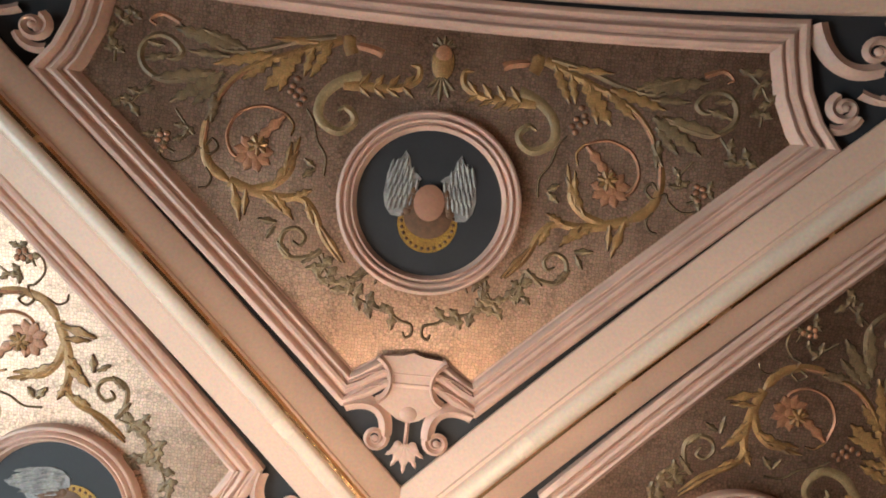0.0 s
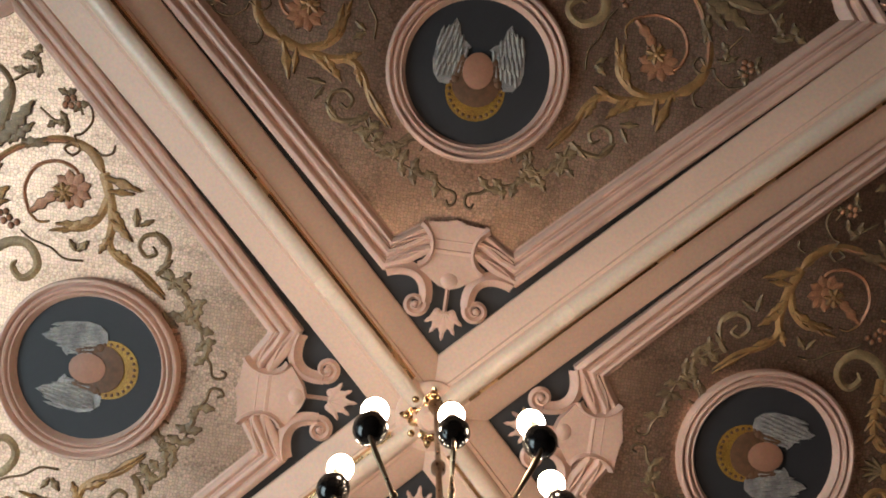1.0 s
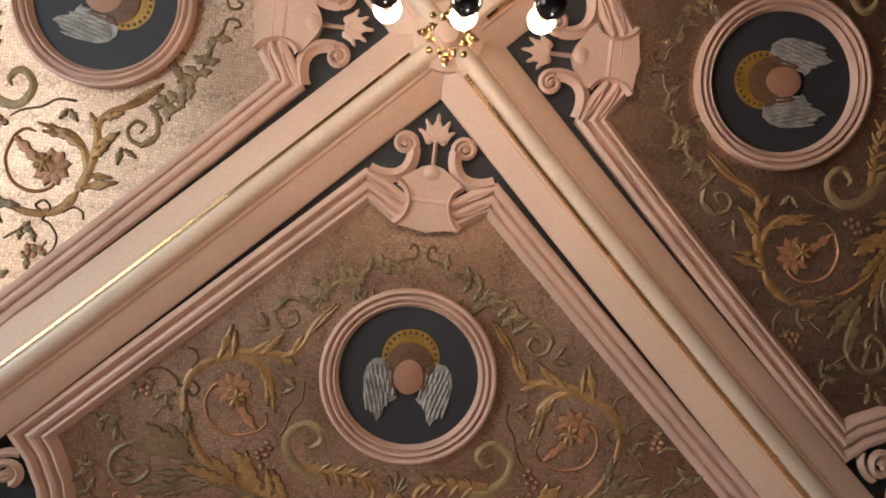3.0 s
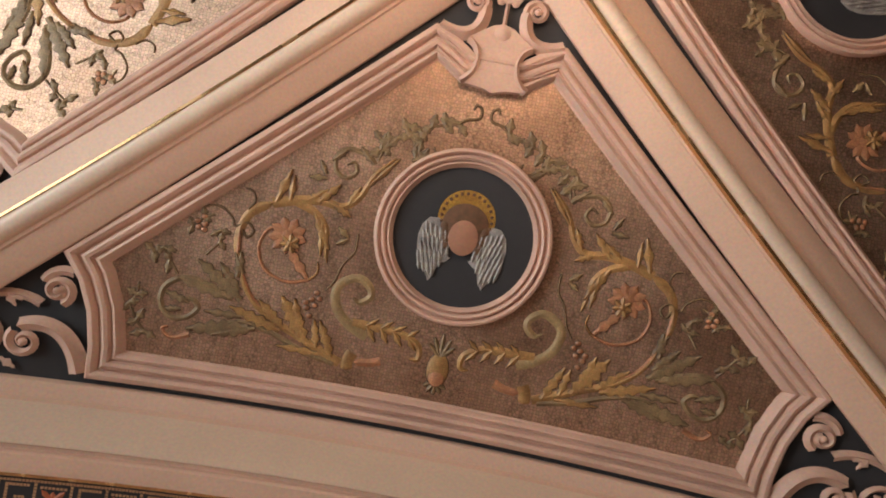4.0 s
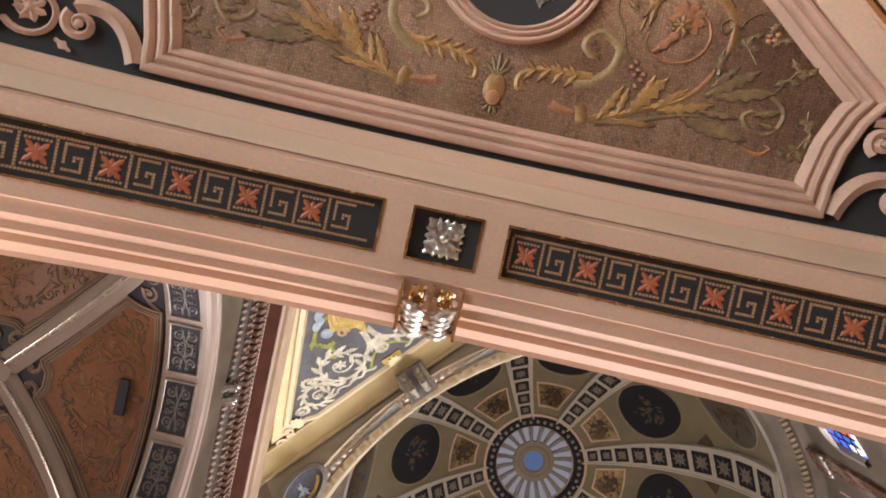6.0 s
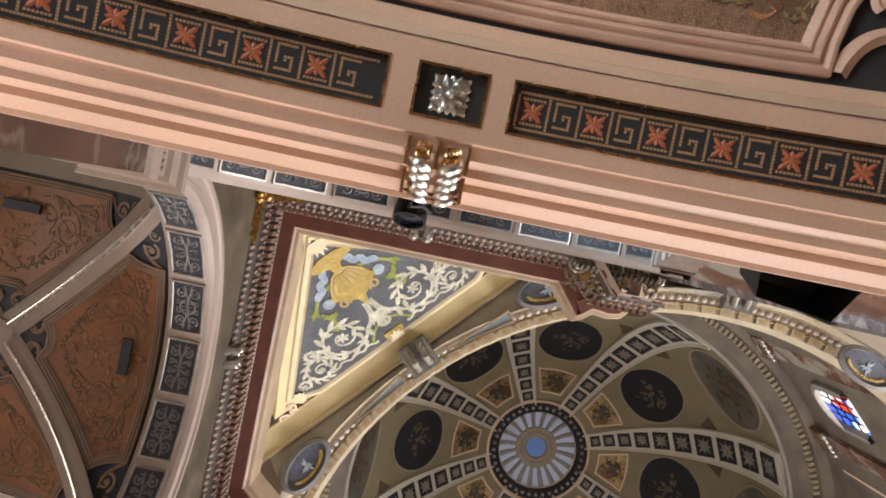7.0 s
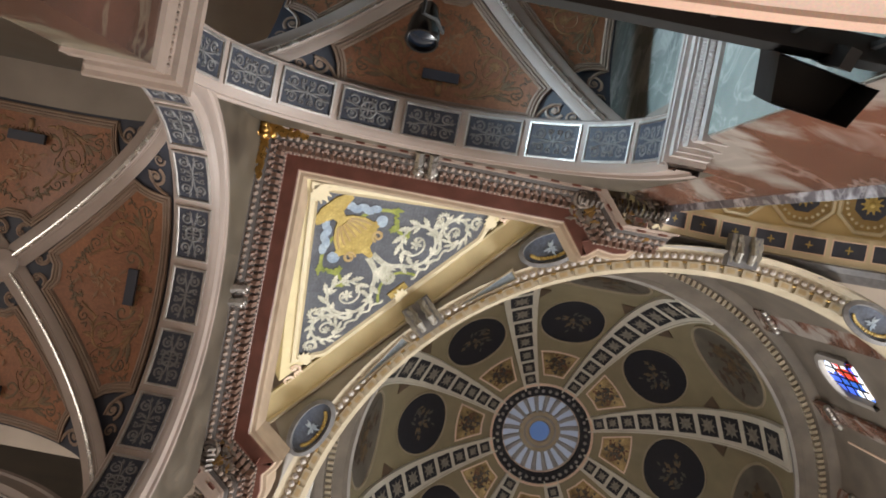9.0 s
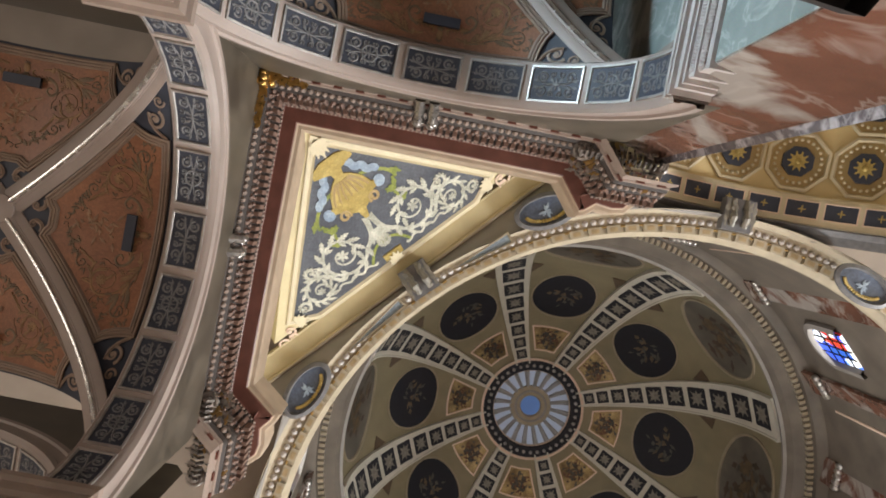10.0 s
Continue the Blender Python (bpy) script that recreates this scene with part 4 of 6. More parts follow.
box(g, -0.16, -0.145, 0.0, 0.14, -0.02, 0.30), box(g, 0.145, 0.16, 0.0, 0.14, -0.02, 0.30), box(g, -0.16, -0.145, 0.14, 0.28, 0.10, 0.36), box(g, 0.145, 0.16, 0.14, 0.28, 0.10, 0.36), box(g, -0.008, 0.008, 0.0, 0.14, -0.025, 0.3), box(g, -0.145, 0.145, 0.265, 0.285, 0.30, 0.38)
part("edging", g, GOLD, keyb, "gilt edging", smooth=False)
g = bmesh.new()
box(g, -0.145, 0.145, 0.0, 0.264, 0.26, 0.36)
part("block", g, HAIR, keyb, smooth=False)

# ---- chandelier ----
LX, LY, LZ = 0.02, 1.44, 3.42
lamp = thing("chandelier", "twelve-armed brass chandelier with black cups and lit globe bulbs", "chandelier", pose(LX, LY, LZ))
part("bowl", lathe([(0.0, -0.085), (0.03, -0.083), (0.035, -0.075), (0.06, -0.07), (0.095, -0.04), (0.113, 0.0), (0.112, 0.03), (0.09, 0.05), (0.05, 0.06), (0.03, 0.10)], 40), BLACK, lamp, "glossy black bowl")
part("stem", lathe([(0.03, 0.08), (0.045, 0.14), (0.02, 0.2), (0.035, 0.28), (0.06, 0.33), (0.03, 0.40), (0.014, 0.46), (0.012, 0.9), (0.03, 0.94), (0.03, 0.98), (0.012, 1.02), (0.012, 1.80), (0.04, 1.84), (0.05, 1.90)], 20), BRASS, lamp, "turned brass stem")


def arm(k, radius, rise):
    a = radians(-3.0 + 30 * k)
    c, s = math.cos(a), math.sin(a)
    at = lambda r, z: (r * c, r * s, z)
    path = [at(x, z) for x, z in bez((0.07, 0.05), (0.16, 0.16), (0.20, -0.10), (radius * 0.75, -0.02 + rise), 10) + bez((radius * 0.75, -0.02 + rise), (radius * 0.9, 0.0 + rise), (radius, 0.0 + rise), (radius, 0.05 + rise), 5)[1:]]
    ar = part("arm", tube(path, lambda t: 0.006 + 0.003 * math.sin(t * 14) ** 2, 8), BRASS, lamp)
    g = bmesh.new()
    for j in (3, 6, 9):
        p = path[j]
        ball(p[0], p[1], p[2], 0.0115, g)
    ribbon([(0, 0), (0.01, 0), (0.02, 0)], 0.001, lambda u, v, h: (path[4][0] + u, path[4][1] + v, path[4][2] - h), 0, g)
    tube([at(0.13 + 0.035 * math.cos(q * 0.5), 0.10 + 0.035 * math.sin(q * 0.5)) for q in range(11)], 0.005, 6, g)
    tagged(part("knob", g, BRASS, ar), kind="stuff")
    p = (radius * c, radius * s)
    part("cup", lathe([(0.0, 0.02 + rise), (0.02, 0.022 + rise), (0.04, 0.04 + rise), (0.049, 0.065 + rise), (0.049, 0.075 + rise), (0.02, 0.085 + rise)], 20, centre=p), BLACK, lamp, "black cup")
    part("sleeve", lathe([(0.017, 0.08 + rise), (0.016, 0.20 + rise), (0.022, 0.21 + rise)], 12, centre=p), CREAM, lamp)
    part("bulb", ball(p[0], p[1], 0.245 + rise, 0.043), BULB, lamp, "lit globe bulb")


for k in range(12):
    arm(k, 0.47 if k % 2 == 0 else 0.385, 0.0 if k % 2 == 0 else 0.10)

# ---- crossing: dome on a round drum ----
ringm = thing("ring_cornice", "cream ring cornice with gilt modillion blocks under the drum", "cornice", pose(CX, CY, 0))
part("mouldings", lathe([(12.5, 22.3), (12.5, 22.7), (12.38, 22.8), (12.38, 22.95), (12.28, 23.0), (12.05, 23.0), (12.05, 23.08), (11.78, 23.1), (11.76, 23.25), (11.66, 23.35), (11.62, 23.6), (12.4, 23.7)], 128), RINGC, ringm)
part("bead_band", lathe([(12.04, 22.985), (12.0, 22.95), (11.96, 22.985)], 128), GILT, ringm, "gilt bead line")


def ring_blocks(parent, name, n, r0, r1, z0, z1, frac, material, a0=0.0, a1=math.tau):
    """Blocks set round the axis, one mesh for the many small ones."""
    bm = bmesh.new()
    for i in range(n):
        a = a0 + (a1 - a0) * i / n
        w = (a1 - a0) / n * frac / 2
        v = [bm.verts.new((r * math.cos(b), r * math.sin(b), z)) for z in (z0, z1) for r, b in ((r0, a - w), (r1, a - w), (r1, a + w), (r0, a + w))]
        for q in ((0, 1, 2, 3), (4, 5, 6, 7), (0, 1, 5, 4), (1, 2, 6, 5), (2, 3, 7, 6), (3, 0, 4, 7)):
            bm.faces.new([v[j] for j in q])
    return tagged(part(name, bm, material, parent, smooth=False), kind="stuff")


ring_blocks(ringm, "modillions", 132, 11.79, 12.03, 22.93, 23.1, 0.74, RINGC)
ring_blocks(ringm, "modillion_hearts", 132, 11.845, 11.975, 22.922, 22.95, 0.42, RINGG)
bm = bmesh.new()
for i in range(300):
    a = i * math.tau / 300
    bmesh.ops.create_icosphere(bm, subdivisions=1, radius=0.105, matrix=Matrix.Translation((12.18 * math.cos(a), 12.18 * math.sin(a), 22.97)))
tagged(part("egg_moulding", bm, IMP, ringm, "pale egg moulding"), kind="stuff")

drum = thing("dome_drum", "grey round drum with arched stained windows below the dome", "drum", pose(CX, CY, 0))
part("wall", lathe([(12.4, 23.6), (12.35, 24.2), (12.3, 34.6)], 128), DRUMST, drum)
part("upper_cornice", lathe([(12.3, 34.2), (12.1, 34.5), (11.95, 34.6), (11.9, 34.9), (11.3, 35.1), (11.1, 35.15), (11.0, 35.3), (10.9, 35.4), (10.85, 35.8), (11.0, 36.05)], 128), DRUMST, drum, "grey carved cornice")
ring_blocks(drum, "dentil_row", 260, 11.6, 11.88, 34.78, 35.1, 0.55, RINGC)
part("white_edge", lathe([(10.9, 35.42), (10.76, 35.5), (10.8, 35.75), (10.9, 35.8)], 128), GREY, drum)
for k in range(8):
    a = radians(-45 + 45 * k)
    rot = pose(0, 0, 0, 0, 0, -45 + 45 * k)
    wnd = part("window_surround", sweep([(-0.85, 29.2), (-0.85, 30.9)] + [(-0.85 * math.cos(t), 30.9 + 0.85 * math.sin(t)) for t in [math.pi * i / 14 for i in range(1, 14)]] + [(0.85, 30.9), (0.85, 29.2)],
               [(0.35, 0.0), (0.35, 0.22), (0.1, 0.25), (0.0, 0.12), (0.0, 0.0)], lambda u, v, h: (12.3 - h, u, v), step=0.5), GREY, drum, "grey moulded surround")
    wnd.matrix_basis = rot
    pane = bmesh.new()
    plate([(-0.85, 29.2), (0.85, 29.2), (0.85, 30.9)] + [(0.85 * math.cos(t), 30.9 + 0.85 * math.sin(t)) for t in [math.pi * i / 14 for i in range(1, 14)]] + [(-0.85, 30.9)], lambda u, v, h: (12.29 - h, u, v), 0.0, 0.02, pane)
    gp = part("glass", pane, STAIN, wnd, "stained glass in red, blue and white", smooth=False)
    for shape, m, lab in (([(-0.5, 29.6), (-0.02, 29.5), (-0.06, 30.5), (-0.3, 30.95), (-0.55, 30.4)], REDGL, "red glass"), ([(0.02, 29.5), (0.42, 29.4), (0.5, 30.3), (0.25, 31.0), (-0.02, 30.5)], BLUEGL, "blue glass")):
        part("coloured_pane", plate(shape, lambda u, v, h: (12.29 - h, u, v), 0.024, 0.034), m, wnd, lab, smooth=False).matrix_basis = Matrix()
    g = bmesh.new()
    for x in (-0.4, 0.0, 0.4):
        box(g, 12.22, 12.26, x - 0.03, x + 0.03, 29.2, 31.6)
    for z in (29.7, 30.3, 30.9):
        box(g, 12.22, 12.26, -0.83, 0.83, z - 0.03, z + 0.03)
    part("lead_bars", g, BLACK, wnd, smooth=False)
    for s in (-1, 1):
        g = bmesh.new()
        box(g, 11.95, 12.3, s * 2.6 - 0.45, s * 2.6 + 0.45, 24.2, 34.4)
        box(g, 11.8, 12.0, s * 2.6 - 0.6, s * 2.6 + 0.6, 33.4, 34.4)
        p = part("pilaster", g, REDMAR, drum, "red marble pilaster", smooth=False)
        p.matrix_basis = rot
        g = bmesh.new()
        for q in range(5):
            ball(11.85, s * 2.6 - 0.5 + 0.25 * q, 33.3, 0.16, g, 1, 1, 1.5)
        p = part("capital", g, SILVER, drum, "silvered carved capital")
        p.matrix_basis = rot
    g = bmesh.new()
    box(g, 11.7, 12.3, 3.7, 5.7, 28.0, 33.0)
    p = part("niche_frame", g, CREAM, drum, "pale panelled frame", smooth=False)
    p.matrix_basis = rot

DR, DZ = 10.95, 36.0
TOP = math.acos(3.0 / DR)


def dom(u, th, h):
    """u metres across the segment at the elevation th; h inwards."""
    r = DR - h
    rho = DR * math.cos(th)
    a = u / max(0.5, rho)
    return (r * math.cos(th) * math.cos(a), r * math.cos(th) * math.sin(a), DZ + 0.97 * r * math.sin(th))


def dome_strip(u0, u1, h0, h1, th0, th1, n=24, bm=None):
    """A raised band up the dome; u0 and u1 are functions of the elevation."""
    bm = bm or bmesh.new()
    rows = []
    for i in range(n + 1):
        th = th0 + (th1 - th0) * i / n
        rows.append([bm.verts.new(dom(u, th, h)) for u, h in ((u0(th), h0), (u0(th), h1), (u1(th), h1), (u1(th), h0))])
    for a, b in zip(rows, rows[1:]):
        for j in range(4):
            bm.faces.new((a[j], a[(j + 1) % 4], b[(j + 1) % 4], b[j]))
    bm.faces.new(rows[0]), bm.faces.new(rows[-1])
    return bm


dome = thing("dome", "great painted dome with a round glazed lantern", "dome", pose(CX, CY, 0))
part("shell", lathe([(DR * math.cos(a), DZ + 0.97 * DR * math.sin(a)) for a in [i / 30 * TOP for i in range(31)]], 128), TAUPE, dome, "taupe painted shell")
part("oculus_ring", lathe([(3.2, 46.35), (3.2, 46.1), (3.05, 46.0), (2.5, 46.05), (2.45, 46.2), (2.45, 46.6)], 64), NIGHT, dome, "dark ring with gold studs")
part("oculus_edge", lathe([(3.22, 46.3), (3.26, 45.95), (3.14, 45.92), (3.1, 46.0)], 64), CREAM, dome)
bm = bmesh.new()
for i in range(40):
    a = i * math.tau / 40
    ball(2.78 * math.cos(a), 2.78 * math.sin(a), 45.99, 0.11, bm)
tagged(part("stud", bm, STEEL, dome, "silvered studs"), kind="stuff")
lantern = part("lantern", lathe([(2.5, 46.2), (2.42, 46.25), (2.4, 46.6)], 48), CREAM, dome, "pale lantern drum")
part("lantern_glass", lathe([(2.4, 46.45), (1.9, 46.75), (1.25, 46.9)], 48), LGLASS, lantern, "bluish daylight glass")
for i in range(20):
    a = i * math.tau / 20
    c, s = math.cos(a), math.sin(a)
    part("lantern_bar", tube([(2.42 * c, 2.42 * s, 46.42), (1.9 * c, 1.9 * s, 46.70), (1.2 * c, 1.2 * s, 46.84)], lambda t: 0.17 - 0.07 * t, 6), LBAR, lantern)
part("lantern_ring", lathe([(1.35, 46.95), (1.3, 46.75), (1.05, 46.72), (0.72, 46.75), (0.60, 46.95)], 40), TAUPE2, lantern)
part("lantern_step", lathe([(1.06, 46.73), (1.0, 46.68), (0.92, 46.69), (0.9, 46.74)], 40), GREY, lantern)
part("lantern_eye", lathe([(0.70, 46.88), (0.4, 46.95), (0.0, 46.97)], 32), LGLASS2, lantern, "blue glass eye")

DT = 22.5    # turn of the dome's ribs
drib = thing("dome_rib", "cream dome rib with a ladder of dark square coffers", "dome rib", pose(CX, CY, 0, 0, 0, DT), "ribs of the dome")
half = lambda th: 0.16 + 0.085 * DR * math.cos(th)
part("band", dome_strip(lambda t: -half(t), half, 0.0, 0.16, 0.0, TOP, 30), RIBC, drib)
for s in (-1, 1):
    part("edge", dome_strip(lambda t: s * half(t) - 0.05, lambda t: s * half(t) + 0.05, 0.0, 0.24, 0.0, TOP, 30), RIBC, drib)
th = 0.05
while th < TOP - 0.05:
    w = half(th) * 0.66
    dth = 2 * w / DR * 0.95
    cof = part("coffer", dome_strip(lambda t: -w, lambda t: w, 0.155, 0.20, th, th + dth, 2), NIGHT, drib, "dark square coffer", smooth=False)
    bm = bmesh.new()
    mth = th + dth / 2
    g = lambda u, v, h: dom(u, mth + v / DR, 0.20 + h)
    for k in range(8):
        leaf(bm, g, 0, 0, k * math.tau / 8, w * (0.75 if k % 2 == 0 else 0.9), w * 0.2, 0.03, 2)
    disc(bm, g, 0, 0, w * 0.2, w * 0.2, 0.06, 10, 0.04)
    part("flower", bm, ORN2, cof, "grey carved flower")
    th += dth * 1.28
for k in range(1, 8):
    copy_thing(drib, pose(CX, CY, 0, 0, 0, DT + 45 * k))

seg = thing("dome_segment", "painted dome segment with dark oval, lunette and gold panel", "dome painting", pose(CX, CY, 0, 0, 0, DT + 22.5), "painted segments of the dome")


def dmap(th):
    return lambda u, v, h: dom(u, th + v / DR, h)


def figure_marks(f, rnd, sx, sy, n, mats, parent, h=0.03):
    """Loose patches of faded painting, sorted by colour."""
    for m in mats:
        bm = bmesh.new()
        for _ in range(n):
            x, y = rnd.gauss(0, sx * 0.36), rnd.gauss(0, sy * 0.36)
            if (x / sx) ** 2 + (y / sy) ** 2 < 0.7:
                leaf(bm, f, x, y, rnd.uniform(0, math.tau), rnd.uniform(0.15, 0.42) * sx, rnd.uniform(0.05, 0.12) * sx, h, 2)
                h += 0.0012
        tagged(part("painted_patch", bm, m, parent, "faded painted patches"), kind="stuff")


rnd = random.Random(11)
f = dmap(0.785)
bm = bmesh.new()
disc(bm, f, 0, 0, 1.86, 1.95, 0.02, 40)
oval = part("oval", bm, NIGHT, seg, "night blue oval painting")
figure_marks(f, rnd, 1.45, 1.5, 14, (PAINTA, PAINTB), oval)
part("oval_frame", sweep(circle(0, 0, 1.91, 48, 2.0), [(-0.05, 0.0), (-0.05, 0.07), (0.03, 0.07), (0.05, 0.0)], f, closed=True, step=2), TAUPE2, seg)
f = dmap(0.235)
bm = bmesh.new()
disc(bm, f, 0, 0, 2.55, 2.1, 0.02, 48)
lun = part("lunette", bm, LUNE, seg, "dim grey painting")
figure_marks(f, rnd, 2.3, 1.9, 22, (PAINTB, PAINTC, PAINTA), lun)
part("lunette_frame", sweep(circle(0, 0, 2.6, 56, 2.15), [(-0.07, 0.0), (-0.07, 0.1), (0.05, 0.1), (0.07, 0.0)], f, closed=True, step=2), TAUPE2, seg)
f = dmap(1.13)
trap = [(-1.12, -0.85), (1.12, -0.85), (0.58, 0.85), (-0.58, 0.85)]
tp = part("gold_panel", plate(resample(trap, 0.4, True), f, 0.0, 0.03), HALOD, seg, "gold mosaic panel with dark marks", smooth=False)
figure_marks(f, rnd, 0.95, 0.95, 24, (HAIR, PAINTC, PAINTB), tp, 0.06)
part("panel_frame", sweep(trap, [(-0.08, 0.0), (-0.08, 0.07), (0.0, 0.08), (0.02, 0.0)], f, closed=True, step=0.4), CREAM, seg)
f = dmap(0.52)
for s in (-1, 1):
    tri = [(s * 2.0, -0.1), (s * 2.9, -0.45), (s * 2.5, 0.75)]
    part("triangle", plate(resample(tri, 0.4, True), f, 0.0, 0.05), BROWNP, seg, "brown triangular panel", smooth=False)
for k in range(1, 8):
    copy_thing(seg, pose(CX, CY, 0, 0, 0, DT + 22.5 + 45 * k))

# ---- cornice of the crossing's corner ----
CI = Vector((-2.8, 6.42, 0))
TIP = [(5.47, 0.0), (6.0, 0.66), (6.2, 0.58), (6.4, 0.42), (6.7, 0.46), (7.0, 0.40), (7.38, 0.0), (7.42, -0.5)]
LPATH = TIP[::-1] + [(0.0, 0.0)] + [(b, a) for a, b in TIP]
up = lambda u, v, h: (u, v, h)
TIPB = [(5.47, 0.0), (6.0, 0.62), (7.42, 0.62)]
BPATH = TIPB[::-1] + [(0.0, 0.0)] + [(b, a) for a, b in TIPB]
CORN = [(0.0, 0.9), (0.0, 0.15), (0.03, 0.08), (0.10, 0.06), (0.13, 0.0)]
corn = thing("corner_cornice", "red-brown dentilled cornice with cream and gilt mouldings over the aisle arches", "cornice", pose(CI.x, CI.y, 16.5))
part("fascia", sweep(LPATH, CORN, up, step=0.4), BUFF, corn, "cream edge moulding")
part("soffit", sweep(LPATH, [(0.13, -0.004), (0.15, -0.03), (0.42, -0.05), (0.44, -0.08)], up, step=0.4), RED, corn, "red-brown soffit")
# Dark brown taken near black: the shade between the dentils is in the colour.
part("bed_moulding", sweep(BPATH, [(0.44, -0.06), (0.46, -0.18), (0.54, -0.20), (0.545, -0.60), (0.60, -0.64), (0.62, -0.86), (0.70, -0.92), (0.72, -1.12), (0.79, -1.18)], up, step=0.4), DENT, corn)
part("frieze", sweep(BPATH, [(0.78, -1.17), (0.79, -1.24), (0.83, -1.26), (0.835, -1.7), (0.86, -1.75)], up, step=0.4), PALE, corn, "pale pink frieze")


def along(path, spacing):
    """Points with direction at even steps on a flat path."""
    out, acc = [], 0.0
    for a, b in zip(path, path[1:]):
        a, b = Vector(a), Vector(b)
        d = b - a
        L = d.length
        t = spacing - acc if acc else spacing / 2
        while t < L:
            out.append((a + d * (t / L), d / L))
            t += spacing
        acc = (acc + L) % spacing if acc else (L - spacing / 2) % spacing
    return out


def offset_path(path, o):
    return [(p[0] + m.x * o, p[1] + m.y * o) for p, m in zip(path, miters(path, False))]


def blocks(path, o, spacing, lw, dw, z0, z1, name, material, parent):
    bm = bmesh.new()
    for p, d in along(offset_path(path, o), spacing):
        n = Vector((-d.y, d.x))
        v = [bm.verts.new((*(p + d * a * lw / 2 + n * b * dw / 2), z)) for z in (z0, z1) for a, b in ((-1, -1), (1, -1), (1, 1), (-1, 1))]
        for q in ((0, 1, 2, 3), (4, 5, 6, 7), (0, 1, 5, 4), (1, 2, 6, 5), (2, 3, 7, 6), (3, 0, 4, 7)):
            bm.faces.new([v[j] for j in q])
    tagged(part(name, bm, material, parent, smooth=False), kind="stuff")


def beads(path, o, spacing, r, z, name, material, parent):
    bm = bmesh.new()
    for p, d in along(offset_path(path, o), spacing):
        bmesh.ops.create_icosphere(bm, subdivisions=1, radius=r, matrix=Matrix.Translation((p.x, p.y, z)))
    tagged(part(name, bm, material, parent), kind="stuff")


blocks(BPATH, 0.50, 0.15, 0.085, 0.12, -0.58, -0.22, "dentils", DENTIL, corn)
beads(BPATH, 0.445, 0.09, 0.036, -0.13, "bead_row", PALE, corn)
beads(BPATH, 0.69, 0.14, 0.068, -1.02, "egg_row", PALE, corn)
beads(BPATH, 0.56, 0.11, 0.045, -0.62, "pearl_row", DENTIL, corn)
beads(BPATH, 0.60, 0.17, 0.065, -0.74, "leaf_row", DENTIL, corn)
blocks(BPATH, 0.815, 0.42, 0.16, 0.05, -1.42, -1.34, "slots", RED, corn)
# gilt leaf spray at the corner, capitals at the ends
bm = bmesh.new()
r3 = random.Random(8)
for k in range(22):
    t = k / 22
    for s in (0, 1):
        x, y = -0.66 + 0.85 * t, -0.74 + 0.05 * t
        px, py = (x, y) if s == 0 else (y + 0.14, x)
        leaf(bm, lambda u, v, h: (u, v, -1.42 - h), px, py, r3.uniform(-0.7, 0.7) + (0 if s == 0 else math.pi / 2), 0.26 * (1 - 0.6 * t), 0.06, 0.1 + r3.uniform(0, 0.08), 3)
for k in range(18):
    ball(-0.60 + r3.uniform(-0.14, 0.14), -0.72 + r3.uniform(-0.12, 0.14), -1.5 + r3.uniform(-0.2, 0.15), 0.08, bm, 1, 1, 1.4)
part("corner_spray", bm, GILTB, corn, "gilt leaf spray")
for sw in (False, True):
    swap = (lambda a, b, z: (a, b, z)) if not sw else (lambda a, b, z: (b, a, z))
    r2 = random.Random(3)
    gilt, silver = bmesh.new(), bmesh.new()
    for k in range(110):
        a, b = r2.uniform(5.5, 7.3), r2.uniform(-0.78, -0.12)
        bm = silver if k % 3 else gilt
        leaf(bm, lambda u, v, h: swap(u, v, -0.75 - h), a, b, r2.uniform(0, math.tau), r2.uniform(0.12, 0.26), 0.05, r2.uniform(0.0, 0.45), 2)
    for a0, d in ((5.62, 1), (7.18, -1)):
        tube([swap(a0 + d * 0.19 * (1 - q / 26) * math.cos(q * 0.55), -0.62 + 0.19 * (1 - q / 26) * math.sin(q * 0.55), -1.05 - 0.006 * q) for q in range(24)], lambda t: 0.055 - 0.03 * t, 8, silver)
    for k in range(16):
        tube([swap(5.6 + 0.105 * k, -0.74, -1.1), swap(5.6 + 0.105 * k, -0.60, -1.22), swap(5.6 + 0.105 * k, -0.50, -1.1)], 0.035, 6, silver)
    part("capital", silver, STEELD, corn, "silvered carved capital")
    part("capital_leaves", gilt, GILT, corn, "gilt leaves of the capital")
# brackets in the middle of each side
for sw in (False, True):
    bm = bmesh.new()
    for s in (-1, 1):
        tube([(2.50 + s * 0.13, -0.50 - 0.07 * j, -1.15 - 0.15 * j - 0.05 * math.sin(j * 2)) for j in range(6)], lambda t: 0.10 + 0.03 * math.sin(t * 15), 8, bm)
        ball(2.50 + s * 0.13, -0.52, -1.2, 0.13, bm)
    if sw:
        for v in bm.verts:
            v.co.x, v.co.y = v.co.y, v.co.x
    part("bracket", bm, STEELD, corn, "silvered scroll bracket")

# ---- mosaic pendentive ----
PO, P1, P2 = Vector((-2.59, 6.59, 17.30)), Vector((2.00, 6.22, 22.30)), Vector((-3.12, 11.77, 22.30))
E1, E2 = P1 - PO, P2 - PO
PN = E1.cross(E2).normalized()
if PN.z > 0:
    PN = -PN


def pen(s, t, h):
    return tuple(PO + E1 * s + E2 * t + PN * h)


def tri_path(m0, m1):
    """Outline of the panel, grown by m0 along the sides and m1 past the long edge."""
    return [(-m0, -m0), (1 + m0 * 1.0 + m1, -m0), (-m0, 1 + m0 * 1.0 + m1)]


